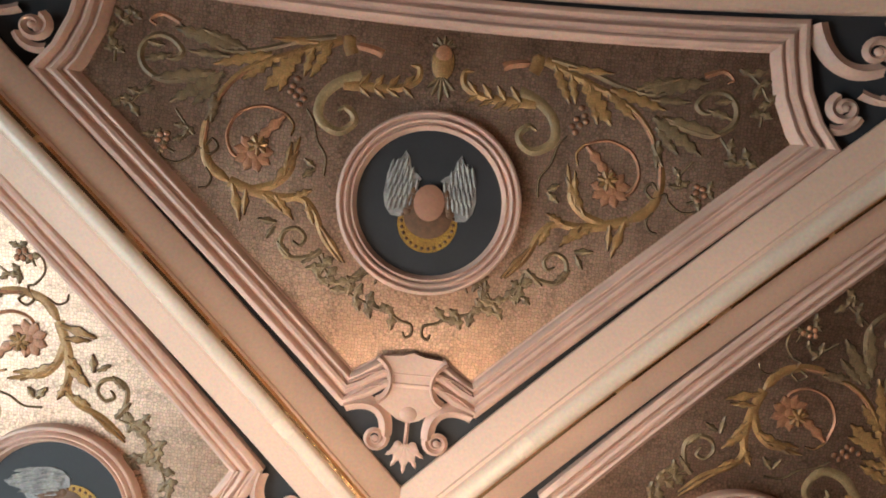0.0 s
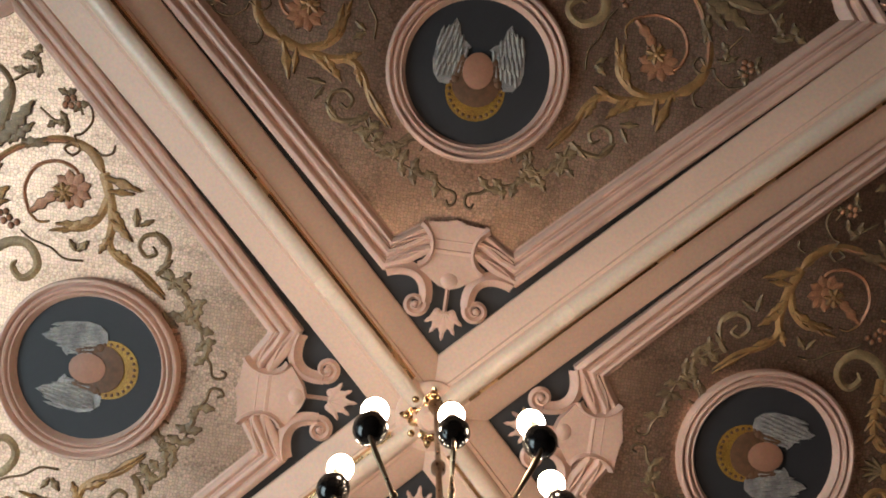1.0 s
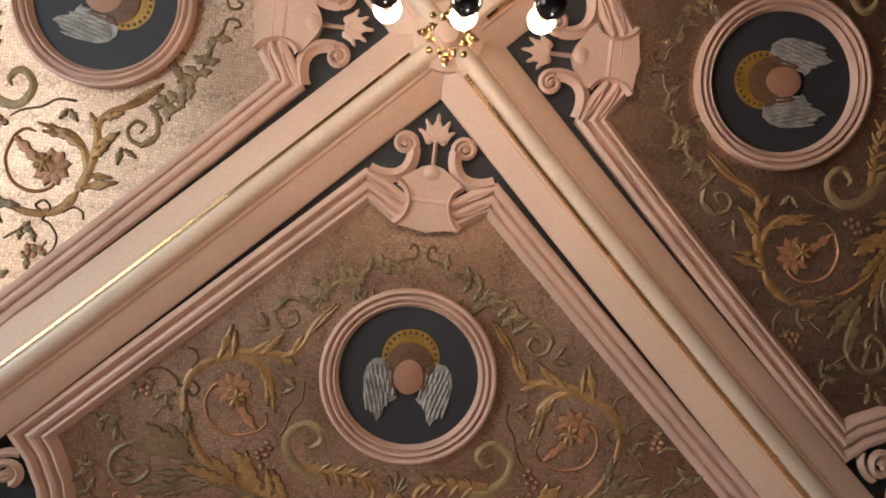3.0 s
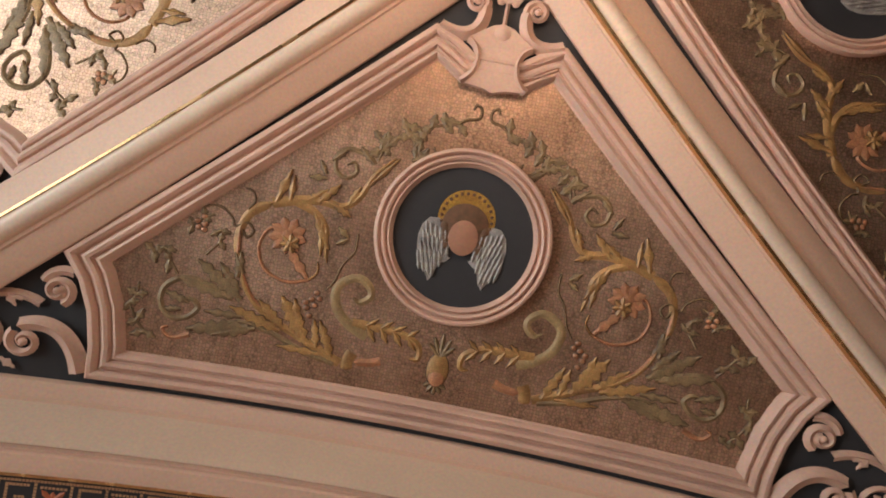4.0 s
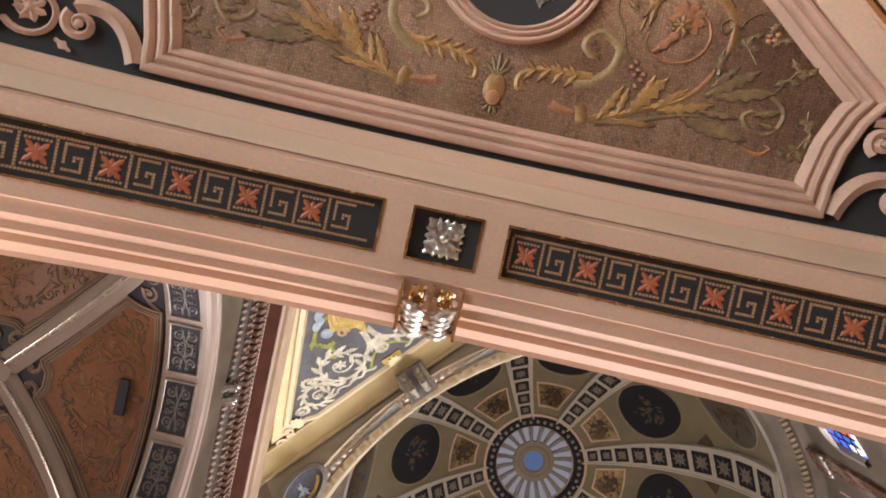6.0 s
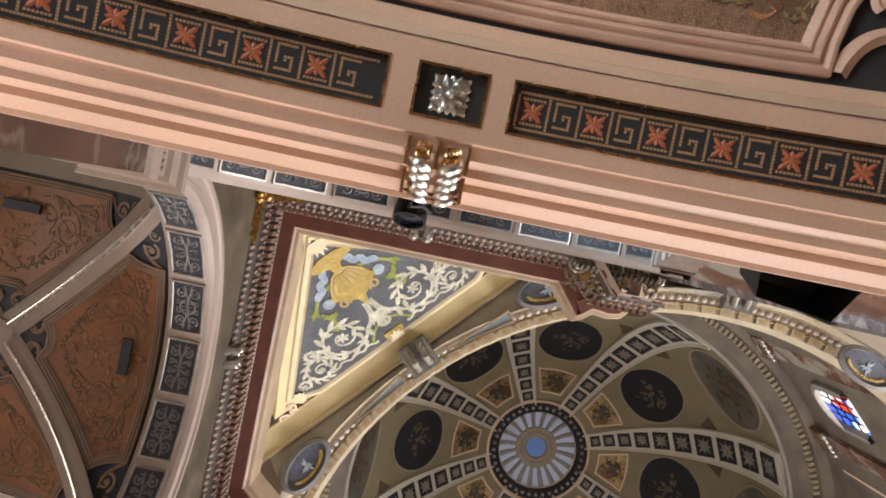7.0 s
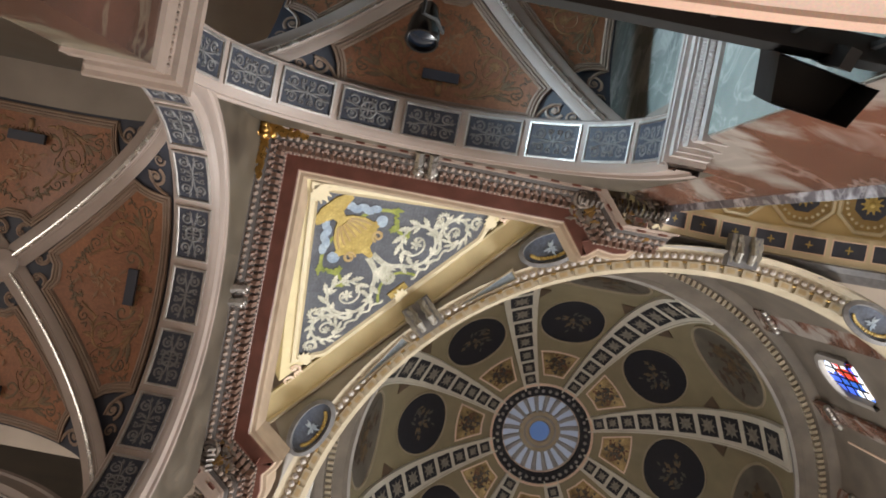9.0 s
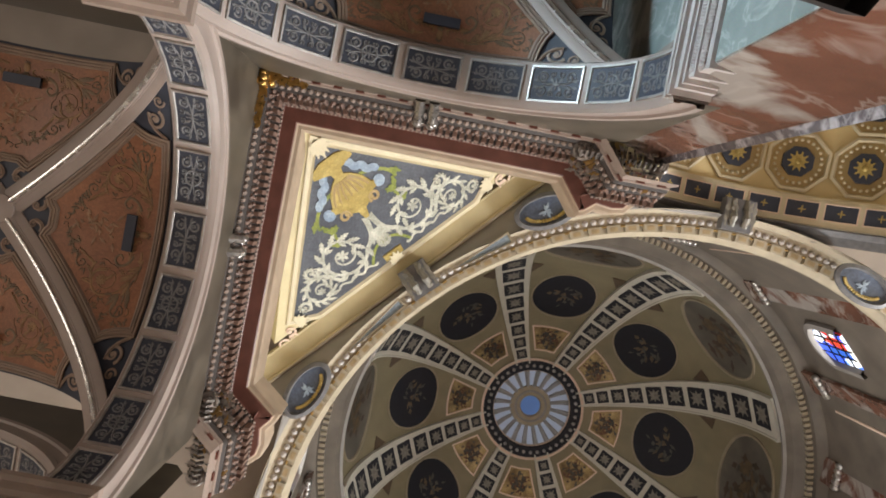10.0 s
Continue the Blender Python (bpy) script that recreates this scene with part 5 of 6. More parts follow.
up_wall = part("upper_wall", sweep([(6.8, -1.3), (-1.3, -1.3), (-1.3, 6.8)], [(0.0, 0.2), (0.0, 6.3), (0.3, 6.3)], up, step=0.6), YELLOW, corn, "yellow plaster wall")
pend = thing("pendentive", "pendentive with ivory scroll mosaic on blue grey inside yellow borders", "pendentive")
part("border", plate(tri_path(0.08, 0.0), pen, -0.3, 0.0), YELLOW, pend, "yellow plaster border", smooth=False)
part("mosaic", plate([(0, 0), (0.90, 0.0), (0.87, 0.13), (0.13, 0.87), (0, 0.90)], pen, 0.0, 0.03), DARKMOS, pend, "blue grey mosaic ground", smooth=False)
part("frame", sweep([(0, 0), (0.90, 0.0), (0.87, 0.13), (0.13, 0.87), (0, 0.90)], [(-0.034, 0.0), (-0.034, 0.06), (-0.026, 0.08), (-0.020, 0.05), (-0.012, 0.05), (-0.006, 0.10), (0.0, 0.03)], pen, closed=True, step=0.3), YCREAM, pend)
A0, A1, IN = Vector(pen(1.10, -0.055, 0.0)), Vector(pen(-0.055, 1.10, 0.0)), Vector((0.52, 0.52, 0.08))
band = lambda s, t, h: tuple(A0.lerp(A1, s) + IN * t + Vector((0, 0, -h)))
part("yellow_band", sweep([(-0.22, 0), (1.22, 0)], [(-0.06, -0.05), (0.0, 0.06), (0.05, 0.06), (0.08, 0.02), (0.80, 0.02), (0.84, 0.08), (0.97, 0.08), (1.0, 0.0)], band, step=0.2), YELLOW, pend, "broad yellow band")
bm = bmesh.new()
for k in range(150):
    q = band(-0.2 + 1.4 * k / 149, 0.93, 0.09)
    bmesh.ops.create_icosphere(bm, subdivisions=1, radius=0.035, matrix=Matrix.Translation(q))
tagged(part("bead_line", bm, IMP, pend, "pale bead line"), kind="stuff")
bm = bmesh.new()
for s in (0, 1):
    g = (lambda a, b, h: pen(a, b, h)) if s == 0 else (lambda a, b, h: pen(b, a, h))
    up3 = lambda a, b, h: g(a, b, h * 3)
    for (x, y, r, a0, turns) in ((0.51, 0.20, 0.135, 2.0, -1.7), (0.725, 0.125, 0.095, 2.8, 1.6), (0.83, 0.05, 0.035, 1.0, 1.2), (0.62, 0.055, 0.04, 2.0, -1.2), (0.40, 0.40, 0.035, 0.8, 1.2)):
        ribbon(spiral(x, y, r, r * 0.18, a0, turns, 30), lambda q: 0.010 - 0.006 * q, g, 0.04, bm, 0.02)
        flower(up3, bm, x, y, r * 0.26, 6, 0.014)
        d = 1 if turns > 0 else -1
        for k in range(13):
            a = a0 + d * k * 0.52
            f = 1 - 0.035 * k
            leaf(bm, up3, x + r * f * math.cos(a), y + r * f * math.sin(a), a + d * 1.2, r * 0.50, r * 0.12, 0.014 + 0.0004 * k, 4)
            if k % 2:
                leaf(bm, up3, x + r * f * math.cos(a), y + r * f * math.sin(a), a + d * 2.5, r * 0.40, r * 0.10, 0.016 + 0.0004 * k, 3)
    ribbon(bez((0.29, 0.27), (0.34, 0.31), (0.38, 0.35), (0.455, 0.325), 14), lambda q: 0.016 - 0.004 * q, g, 0.04, bm, 0.02)
    ribbon(bez((0.63, 0.24), (0.66, 0.26), (0.66, 0.20), (0.635, 0.155), 10), lambda q: 0.010, g, 0.04, bm, 0.02)
    for k in range(4):
        x0 = 0.535 + 0.055 * k
        y0 = 0.40 - 0.06 * k
        ribbon(bez((x0, y0), (x0 + 0.04, y0 + 0.015), (x0 + 0.01, y0 - 0.05), (x0 + 0.055, y0 - 0.06), 8), lambda q: 0.007, g, 0.04, bm, 0.015)
    for k in range(3):
        leaf(bm, up3, 0.345, 0.335, 0.2 + 0.3 * k, 0.09, 0.016, 0.014, 3)
tagged(part("scroll_mosaic", bm, SCROLL, pend, "ivory acanthus scrolls"), kind="stuff")
bm = bmesh.new()
URN = ((0.045, 0.03), (0.06, 0.07), (0.078, 0.072), (0.092, 0.02), (0.11, 0.016), (0.122, 0.035), (0.15, 0.062), (0.185, 0.078), (0.192, 0.098), (0.206, 0.10), (0.212, 0.07), (0.235, 0.045), (0.25, 0.016), (0.285, 0.008))
plate([(q + w, q - w) for q, w in URN] + [(q - w, q + w) for q, w in reversed(URN)], pen, 0.03, 0.06, bm)
urn = part("golden_urn", bm, YGOLD, pend, "golden urn")
bm = bmesh.new()
for k in range(-3, 4):
    ribbon(bez((0.125 + 0.008 * k, 0.125 - 0.008 * k), (0.15 + 0.017 * k, 0.15 - 0.017 * k), (0.17 + 0.02 * k, 0.17 - 0.02 * k), (0.186 + 0.022 * k, 0.186 - 0.022 * k), 6), lambda q: 0.006, pen, 0.07, bm, 0.02)
for d in (-1, 1):
    ribbon(spiral(0.235 + 0.06 * d, 0.235 - 0.06 * d, 0.03, 0.008, 0.8 + d, 1.3 * d, 16), lambda q: 0.007, pen, 0.06, bm, 0.02)
tagged(part("urn_ornament", bm, YELLOWD, urn, "ribs and ring handles"), kind="stuff")
part("tablet", plate([(0.42, 0.50), (0.50, 0.42), (0.53, 0.45), (0.45, 0.53)], pen, 0.03, 0.07), YGOLD, pend, "golden tablet", smooth=False)
for cx, cy, ca in ((0.0, 0.0, 0.785), (0.91, 0.03, 2.2), (0.03, 0.91, -0.6), (0.50, 0.50, 3.93)):
    bm = bmesh.new()
    for k in range(-3, 4):
        leaf(bm, lambda a, b, h: pen(a, b, h * 2), cx - 0.02 * math.cos(ca), cy - 0.02 * math.sin(ca), ca + 0.42 * k, 0.075 - 0.008 * abs(k), 0.014, 0.05, 3)
    part("acanthus", bm, YCREAM, pend, "cream acanthus tuft")
bm = bmesh.new()
for s in (0, 1):
    g = (lambda a, b, h: pen(a, b, h)) if s == 0 else (lambda a, b, h: pen(b, a, h))
    ribbon(bez((0.20, 0.09), (0.28, 0.03), (0.36, 0.04), (0.38, 0.07), 10), 0.008, g, 0.04, bm)
    for k in range(6):
        leaf(bm, g, 0.34 + 0.02 * k, 0.04 + 0.03 * k, k, 0.06, 0.015, 0.05, 2)
    ribbon(bez((0.40, 0.42), (0.42, 0.36), (0.48, 0.36), (0.56, 0.38), 8), 0.008, g, 0.04, bm)
tagged(part("garland", bm, GREENM, pend, "yellow green garlands"), kind="stuff")
bm = bmesh.new()
for s in (0, 1):
    g = (lambda a, b, h: pen(a, b, h)) if s == 0 else (lambda a, b, h: pen(b, a, h))
    for k in range(5):
        disc(bm, g, 0.14 + 0.03 * k, 0.045 + 0.012 * (k % 2), 0.028, 0.018, 0.045 + 0.002 * k, 12, 0.02)
    disc(bm, g, 0.30, 0.10, 0.03, 0.03, 0.05, 12, 0.03)
part("smoke", bm, PALEB, pend, "pale blue puffs")
bm = bmesh.new()
for s in (0, 1):
    g = (lambda a, b, h: pen(a, b, h)) if s == 0 else (lambda a, b, h: pen(b, a, h))
    for k in range(4):
        curl(lambda a, b, h: g(a, b, h * 4), bm, 0.99 + 0.045 * k, -0.01 + 0.035 * (k % 2) - 0.01 * k, 0.035, k, 1.1, 0.008, 0.012)
tagged(part("corner_scroll", bm, CREAM, pend, "cream stucco scrolls"), kind="stuff")

# grey field between the yellow rail and the ring
grey = thing("spandrel_field", "grey painted field with round medallions between cornice and dome ring", "spandrel")
bm = bmesh.new()
line = [Vector((-3.3, CY, 22.6)), Vector((-2.9, 14.2, 22.2)), Vector(band(1.1, 1, 0)), Vector(band(-0.1, 1, 0)), Vector((4.9, 6.3, 22.2)), Vector((CX, 6.0, 22.6))]
dense = []
for a, b in zip(line, line[1:]):
    dense += [a.lerp(b, i / 10) for i in range(10)]
dense.append(line[-1])
rows = []
for p in dense:
    d = Vector((p.x - CX, p.y - CY))
    q = Vector((CX + 12.48 * d.x / d.length, CY + 12.48 * d.y / d.length, 22.34))
    rows.append([bm.verts.new(p + (q - p) * t - Vector((0, 0, 0.03 * math.sin(t * math.pi)))) for t in (0, 0.25, 0.5, 0.75, 1)])
for a, b in zip(rows, rows[1:]):
    for j in range(4):
        bm.faces.new((a[j], a[j + 1], b[j + 1], b[j]))
part("field", bm, GREY, grey)
for (x, y, ang) in ((-2.35, 13.35, -65), (3.50, 6.85, -26), (13.2, 7.2, 20)):
    m = pose(x, y, 22.27, 0, 0, ang)
    p = part("medallion_frame", sweep(circle(0, 0, 0.86, 36, 0.44), [(-0.1, 0.0), (-0.1, 0.08), (0.02, 0.12), (0.06, 0.0)], flat(), closed=True, step=2), ORN, grey, "grey blue moulded oval")
    p.matrix_basis = m
    bm = bmesh.new()
    disc(bm, flat(), 0, 0, 0.8, 0.40, 0.01, 28)
    q = part("oval", bm, OVALB, p, "sky blue mosaic oval")
    bm = bmesh.new()
    for k in range(16):
        a = math.pi * 0.1 + k * math.pi * 0.8 / 15
        disc(bm, flat(), 0.62 * math.cos(a), 0.28 * math.sin(a), 0.06, 0.06, 0.03, 8, 0.03)
    part("gold_studs", bm, YGOLD, p, "gold studs")
    bm = bmesh.new()
    for k in range(7):
        leaf(bm, flat(), 0, 0, k * 2.3, 0.16 + 0.02 * k, 0.05, 0.03 + 0.002 * k, 2)
    part("painted_patch", bm, PALEB, p)
for tri in ([(-1.40, 12.05), (-0.24, 10.25), (-0.02, 10.36)], [(1.16, 9.07), (2.52, 7.72), (2.70, 7.94)]):
    wd = part("blue_wedge", plate(tri, flat(22.36), 0.0, 0.10), PALEB, grey, "pale blue wedge", smooth=False)
    part("wedge_edge", sweep(tri, [(-0.05, 0.0), (-0.05, 0.14), (0.0, 0.14), (0.02, 0.10)], flat(22.36), closed=True, step=3), TAUPE2, wd)
for ang in (225, 270, 180):
    bm = bmesh.new()
    for s in (-1, 1):
        tube([(12.2 + 0.13 * j, s * 0.19, 22.20 - 0.10 * math.sin(j * 0.75)) for j in range(7)], lambda t: 0.10 + 0.025 * math.sin(t * 22), 8, bm)
        for k in range(4):
            leaf(bm, lambda u, v, h: (u, v, 22.12 - h), 12.22 + 0.18 * k, s * 0.2, 0.5 * s, 0.22, 0.07, 0.04, 3)
        leaf(bm, lambda u, v, h: (u, v, 22.12 - h), 12.15, s * 0.40, 0.0, 0.85, 0.09, 0.0, 3)
    blk = bmesh.new()
    plate([(12.05, -0.44), (13.0, -0.44), (13.0, 0.44), (12.05, 0.44)], lambda u, v, h: (u, v, h), 22.60, 22.24, blk)
    p = part("console", blk, ORN, grey, "dark grey console", smooth=False)
    p.matrix_basis = pose(CX, CY, 0, 0, 0, ang)
    tagged(part("console_carving", bm, ORN2, p, "tarnished scroll carving"), kind="stuff")

# ---- aisle arches with relief panels ----


def relief_panel(th, place, w, d, kind):
    """One dark panel with a metal bead and a symmetrical leaf relief; place maps (along, across, h)."""
    bm = bmesh.new()
    rows = [[bm.verts.new(place(-w + 2 * w * i / 6, q, 0.012)) for q in (-d, d)] for i in range(7)]
    for a, b in zip(rows, rows[1:]):
        bm.faces.new((a[0], a[1], b[1], b[0]))
    pl = part("panel", bm, BLUE, th, "dark blue panel", smooth=False)
    part("bead", sweep([(-w, -d), (w, -d), (w, d), (-w, d)], [(-0.03, 0.0), (-0.03, 0.03), (0.0, 0.035), (0.012, 0.012)], place, closed=True, step=0.4), STEEL, pl, "silvered bead")
    bm = bmesh.new()
    g = lambda a, b, h: place(a, b, h)
    for s in (1, -1):
        for q in (1, -1):
            k = lambda a, b, h, s=s, q=q: place(s * a, q * b, h)
            curl(k, bm, w * 0.55, d * 0.42, d * 0.34, 0.5, 1.3, 0.020, 0.02)
            curl(k, bm, w * 0.20, d * 0.62, d * 0.2, 2.5, 1.2, 0.014, 0.02)
            ribbon(bez((0.03, 0), (w * 0.4, 0.02), (w * 0.8, d * 0.1), (w * 0.78, d * 0.5), 10), 0.014, k, 0.02, bm)
            leaf(bm, k, w * 0.1, d * 0.1, 0.9, d * 0.5, d * 0.12, 0.02, 2)
            leaf(bm, k, w * 0.7, d * 0.15, 0.3, d * 0.4, d * 0.1, 0.02, 2)
    if kind:
        ribbon(circle(0, 0, d * 0.5, 20) + [(d * 0.5, 0)], 0.02, g, 0.022, bm)
    leaf(bm, g, -d * 0.4, 0, 0, d * 0.8, d * 0.12, 0.025, 2), leaf(bm, g, 0, -d * 0.4, math.pi / 2, d * 0.8, d * 0.12, 0.025, 2)
    part("relief", bm, ORN, pl, "grey leaf relief")


def aisle_arch(c, front, back, zc, r, swap, top):
    """Semicircular arch: c its middle along the wall, front and back the planes of its faces."""
    th = thing("aisle_arch", "grey plaster arch with dark blue relief panels in its soffit", "arch", group="aisle arches")
    put = (lambda a, p, z: (a, p, z)) if not swap else (lambda a, p, z: (p, a, z))
    sg = 1 if front > back else -1
    n = 48
    bm = bmesh.new()
    rows = []
    for i in range(n + 1):
        t = math.pi * i / n
        prof = [(r + 0.44, front - 0.0), (r + 0.43, front + sg * 0.07), (r + 0.34, front + sg * 0.07), (r + 0.32, front + sg * 0.03), (r + 0.14, front + sg * 0.03), (r + 0.12, front + sg * 0.05), (r + 0.04, front + sg * 0.05), (r + 0.02, front), (r, front - sg * 0.03), (r, back + sg * 0.03), (r + 0.05, back), (r + 0.5, back)]
        rows.append([bm.verts.new(put(c + q * math.cos(t), p, zc + q * math.sin(t))) for q, p in prof])
    for a, b in zip(rows, rows[1:]):
        for j in range(len(a) - 1):
            bm.faces.new((a[j], a[j + 1], b[j + 1], b[j]))
    part("arch_ring", bm, ARCHG, th)
    # wall face around it
    for pl, lim in ((front, top), (back, top)):
        bm = bmesh.new()
        inner, outer = [], []
        for i in range(n + 1):
            t = math.pi * i / n
            co, si = math.cos(t), math.sin(t)
            k = min(3.75 / max(1e-6, abs(co)), (lim - zc) / max(1e-6, si))
            inner.append(bm.verts.new(put(c + (r + 0.2) * co, pl, zc + (r + 0.2) * si)))
            outer.append(bm.verts.new(put(c + max(k, r + 0.25) * co, pl, zc + max(k, r + 0.25) * si)))
        for i in range(n):
            bm.faces.new((inner[i], inner[i + 1], outer[i + 1], outer[i]))
        part("spandrel", bm, STUCCO, th)
    mid, half = (front + back) / 2, abs(front - back) / 2 - 0.11
    m = 9
    for i in range(m):
        t = math.pi * (i + 0.5) / m
        place = lambda a, b, h, t=t: put(c + (r - h) * math.cos(t - a / r), mid + b, zc + (r - h) * math.sin(t - a / r))
        relief_panel(th, place, 0.45, half, i % 2)
    return th


aisle_arch(-0.30, 5.60, 4.86, 10.4, 3.1, False, 15.0)
aisle_arch(8.85, -3.44, -4.16, 10.4, 3.1, True, 15.0)
aisle_arch(-7.2, 12.55, 13.25, 10.4, 3.05, False, 15.0)


def pier(x0, x1, y0, y1, ztop, label):
    th = thing("pier", label, "pier")
    part("shaft", box(bmesh.new(), x0, x1, y0, y1, 0, ztop - 0.9), DIMREDMAR, th, "red brown marble, darkened as if dimly lit", smooth=False)
    bm = bmesh.new()
    pts = [(x0, y0), (x1, y0), (x1, y1), (x0, y1)]
    sweep(pts, [(0, -0.9), (-0.05, -0.85), (-0.05, -0.6), (0.0, -0.55), (0.0, -0.3), (-0.06, -0.26), (-0.10, -0.12), (-0.16, -0.08), (-0.18, 0.0), (0.3, 0.0)], lambda u, v, h: (u, v, ztop + h), closed=True, step=5, bm=bm)
    # PALE instead of the lighter IMP, so dim light is coloured in here too.
    part("impost", bm, PALE, th, "pale carved impost", smooth=False)
    bm = bmesh.new()
    for a, b, dx, dy in ((x0, y1, 1, 0), (x1, y0, 0, 1), (x0, y0, 1, 0), (x0, y0, 0, 1)):
        L = (x1 - x0) if dx else (y1 - y0)
        for i in range(int(L / 0.09)):
            bmesh.ops.create_icosphere(bm, subdivisions=1, radius=0.04, matrix=Matrix.Translation((a + dx * (i + 0.5) * 0.09, b + dy * (i + 0.5) * 0.09, ztop - 0.42)))
    tagged(part("impost_beads", bm, PALE, th), kind="stuff")
    return th


pier(-4.45, -3.42, 4.78, 5.72, 10.55, "red marble corner pier with a pale carved impost")
pier(-4.45, -3.50, 12.05, 13.6, 10.55, "red marble aisle pier with a pale carved impost")
wp = thing("marble_pier", "tall pier clad in red, white and grey green veined marble", "pier")
SHAFT = [(2.965, 4.6), (2.965, 5.32), (4.36, 5.66), (4.36, 4.6)]
part("shaft", plate(SHAFT, lambda u, v, h: (u, v, h), 0.0, 15.7), REDMAR, wp, "red and white veined marble", smooth=False)
part("edge_strip", plate([(4.365, 5.64), (4.44, 5.77), (4.56, 5.70), (4.56, 4.6), (4.365, 4.6)], lambda u, v, h: (u, v, h), 0.0, 15.7), DARKMAR, wp, "dark veined marble edge", smooth=False)
part("side_face", plate([(2.94, 3.4), (2.94, 5.30), (2.96, 5.30), (2.96, 3.4)], lambda u, v, h: (u, v, h), 0.0, 9.6), GREENMAR, wp, "grey green marble", smooth=False)
bm = bmesh.new()
for o, z0, z1 in ((0.03, 9.55, 9.62), (0.0, 9.62, 9.95), (0.05, 9.95, 10.0), (0.02, 10.0, 10.22), (0.07, 10.22, 10.28), (0.11, 10.28, 10.40), (0.17, 10.40, 10.47), (0.19, 10.47, 10.56)):
    part("impost_course", box(bmesh.new(), 2.92 - o, 3.3, 3.3, 5.34 + 1.3 * o, z0, z1), IMP, wp, "pale carved impost", smooth=False)
for z, r in ((9.80, 0.035), (10.11, 0.03)):
    bm = bmesh.new()
    for i in range(46):
        bmesh.ops.create_icosphere(bm, subdivisions=1, radius=r, matrix=Matrix.Translation((2.90, 3.4 + 0.042 * i, z)))
        bmesh.ops.create_icosphere(bm, subdivisions=1, radius=r, matrix=Matrix.Translation((2.90, 3.42 + 0.042 * i, z + 0.07)))
    tagged(part("impost_carving", bm, IMP, wp, "fine carved beading"), kind="stuff")

# ---- upper aisle vaults ----
UR = 3.3


def upper(u, v, h):
    m = min(abs(u), 3.0)
    return (u, v, -(UR - math.sqrt(UR * UR - m * m)) - h)


SC = 0.92
small = lambda u, v, h: upper(u * SC, v * SC, h)
fres = thing("fresco_panel", "brown and red fresco vault panel with scrolls in a moulded frame", "fresco panel", pose(-6.98, 8.92, 13.75), "fresco panels of the upper vaults")
part("ground", web_ground(small), BLUE, fres, "dark blue ground")
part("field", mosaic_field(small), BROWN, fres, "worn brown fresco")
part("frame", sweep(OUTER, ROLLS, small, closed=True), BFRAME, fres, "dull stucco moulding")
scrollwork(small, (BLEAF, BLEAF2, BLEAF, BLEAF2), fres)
bm = bmesh.new()
box(bm, -0.34, 0.34, 2.28, 2.46, -0.10, -0.03)
for v in bm.verts:
    v.co = Vector(small(v.co.x, v.co.y, -v.co.z))
part("plaque", bm, BLUE, fres, "dark oblong grille", smooth=False)
bm = bmesh.new()
r4 = random.Random(21)
for k in range(26):
    leaf(bm, small, r4.gauss(0, 0.16), 1.75 + r4.gauss(0, 0.22), r4.uniform(0, math.tau), r4.uniform(0.08, 0.22), 0.035, 0.012 + 0.0008 * k, 2)
tagged(part("painted_patch", bm, BPALE, fres, "pale worn painted shapes"), kind="stuff")
bm = bmesh.new()
for s in (1, -1):
    g = lambda u, v, h, s=s: small(s * u, v, h)
    curl(g, bm, 0.17, 0.60, 0.075, 2.6, 1.4, 0.02, 0.03), curl(g, bm, 2.1, 2.7, 0.16, 0.5, 1.4, 0.03, 0.03), curl(g, bm, 2.4, 2.8, 0.1, 1.5, 1.3, 0.02, 0.03)
    ribbon(bez((0.3, 0.75), (0.2, 0.8), (0.12, 0.74), (0.10, 0.62), 10), 0.04, g, 0.03, bm, 0.02)
    ribbon(bez((1.8, 2.9), (1.9, 2.7), (2.0, 2.6), (2.2, 2.6), 10), 0.03, g, 0.03, bm, 0.02)
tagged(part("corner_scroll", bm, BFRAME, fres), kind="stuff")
urib = thing("upper_rib", "pinkish vault rib with a bright silvered centre roll", "vault rib", pose(-6.98, 8.92, 13.75, 0, 0, -45), "ribs of the upper vaults")
diag = lambda u, v, h: (u, v, upper(v / math.sqrt(2), 0, h)[2])
part("moulding", sweep([(0, 0.0), (0, 4.15)], RIB, diag, step=0.12), ARCHG, urib)
part("roll", sweep([(0, 0.1), (0, 4.15)], [(-0.045, 0.10), (-0.03, 0.135), (0, 0.145), (0.03, 0.135), (0.045, 0.10)], diag, step=0.12), STEELR, urib, "silvered roll")
for (x, y) in ((-6.98, 8.92), (-0.30, 2.2)):
    for k in range(4):
        if (x, k) != (-6.98, 0):
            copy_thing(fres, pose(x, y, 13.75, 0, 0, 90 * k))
            copy_thing(urib, pose(x, y, 13.75, 0, 0, 90 * k - 45))
    b = thing("upper_boss", "small round plaster boss at the crown of the upper vault", "ceiling boss", pose(x, y, 13.62), "bosses of the upper vaults")
    part("knob", lathe([(0.24, 0.06), (0.24, 0.0), (0.2, -0.02), (0.12, -0.04), (0.05, -0.09), (0, -0.09)], 24), ARCHG, b)

# ---- great arch and coffered barrel vault ----
barrel = thing("barrel_vault", "yellow barrel vault with octagonal coffers behind a panelled great arch", "vault")
BR, BZC = 4.75, 18.7


def cyl(a, y, h):
    """a: arc length from the crown."""
    t = a / BR
    r = BR - h
    return (CX + r * math.sin(t), y, BZC + r * math.cos(t))


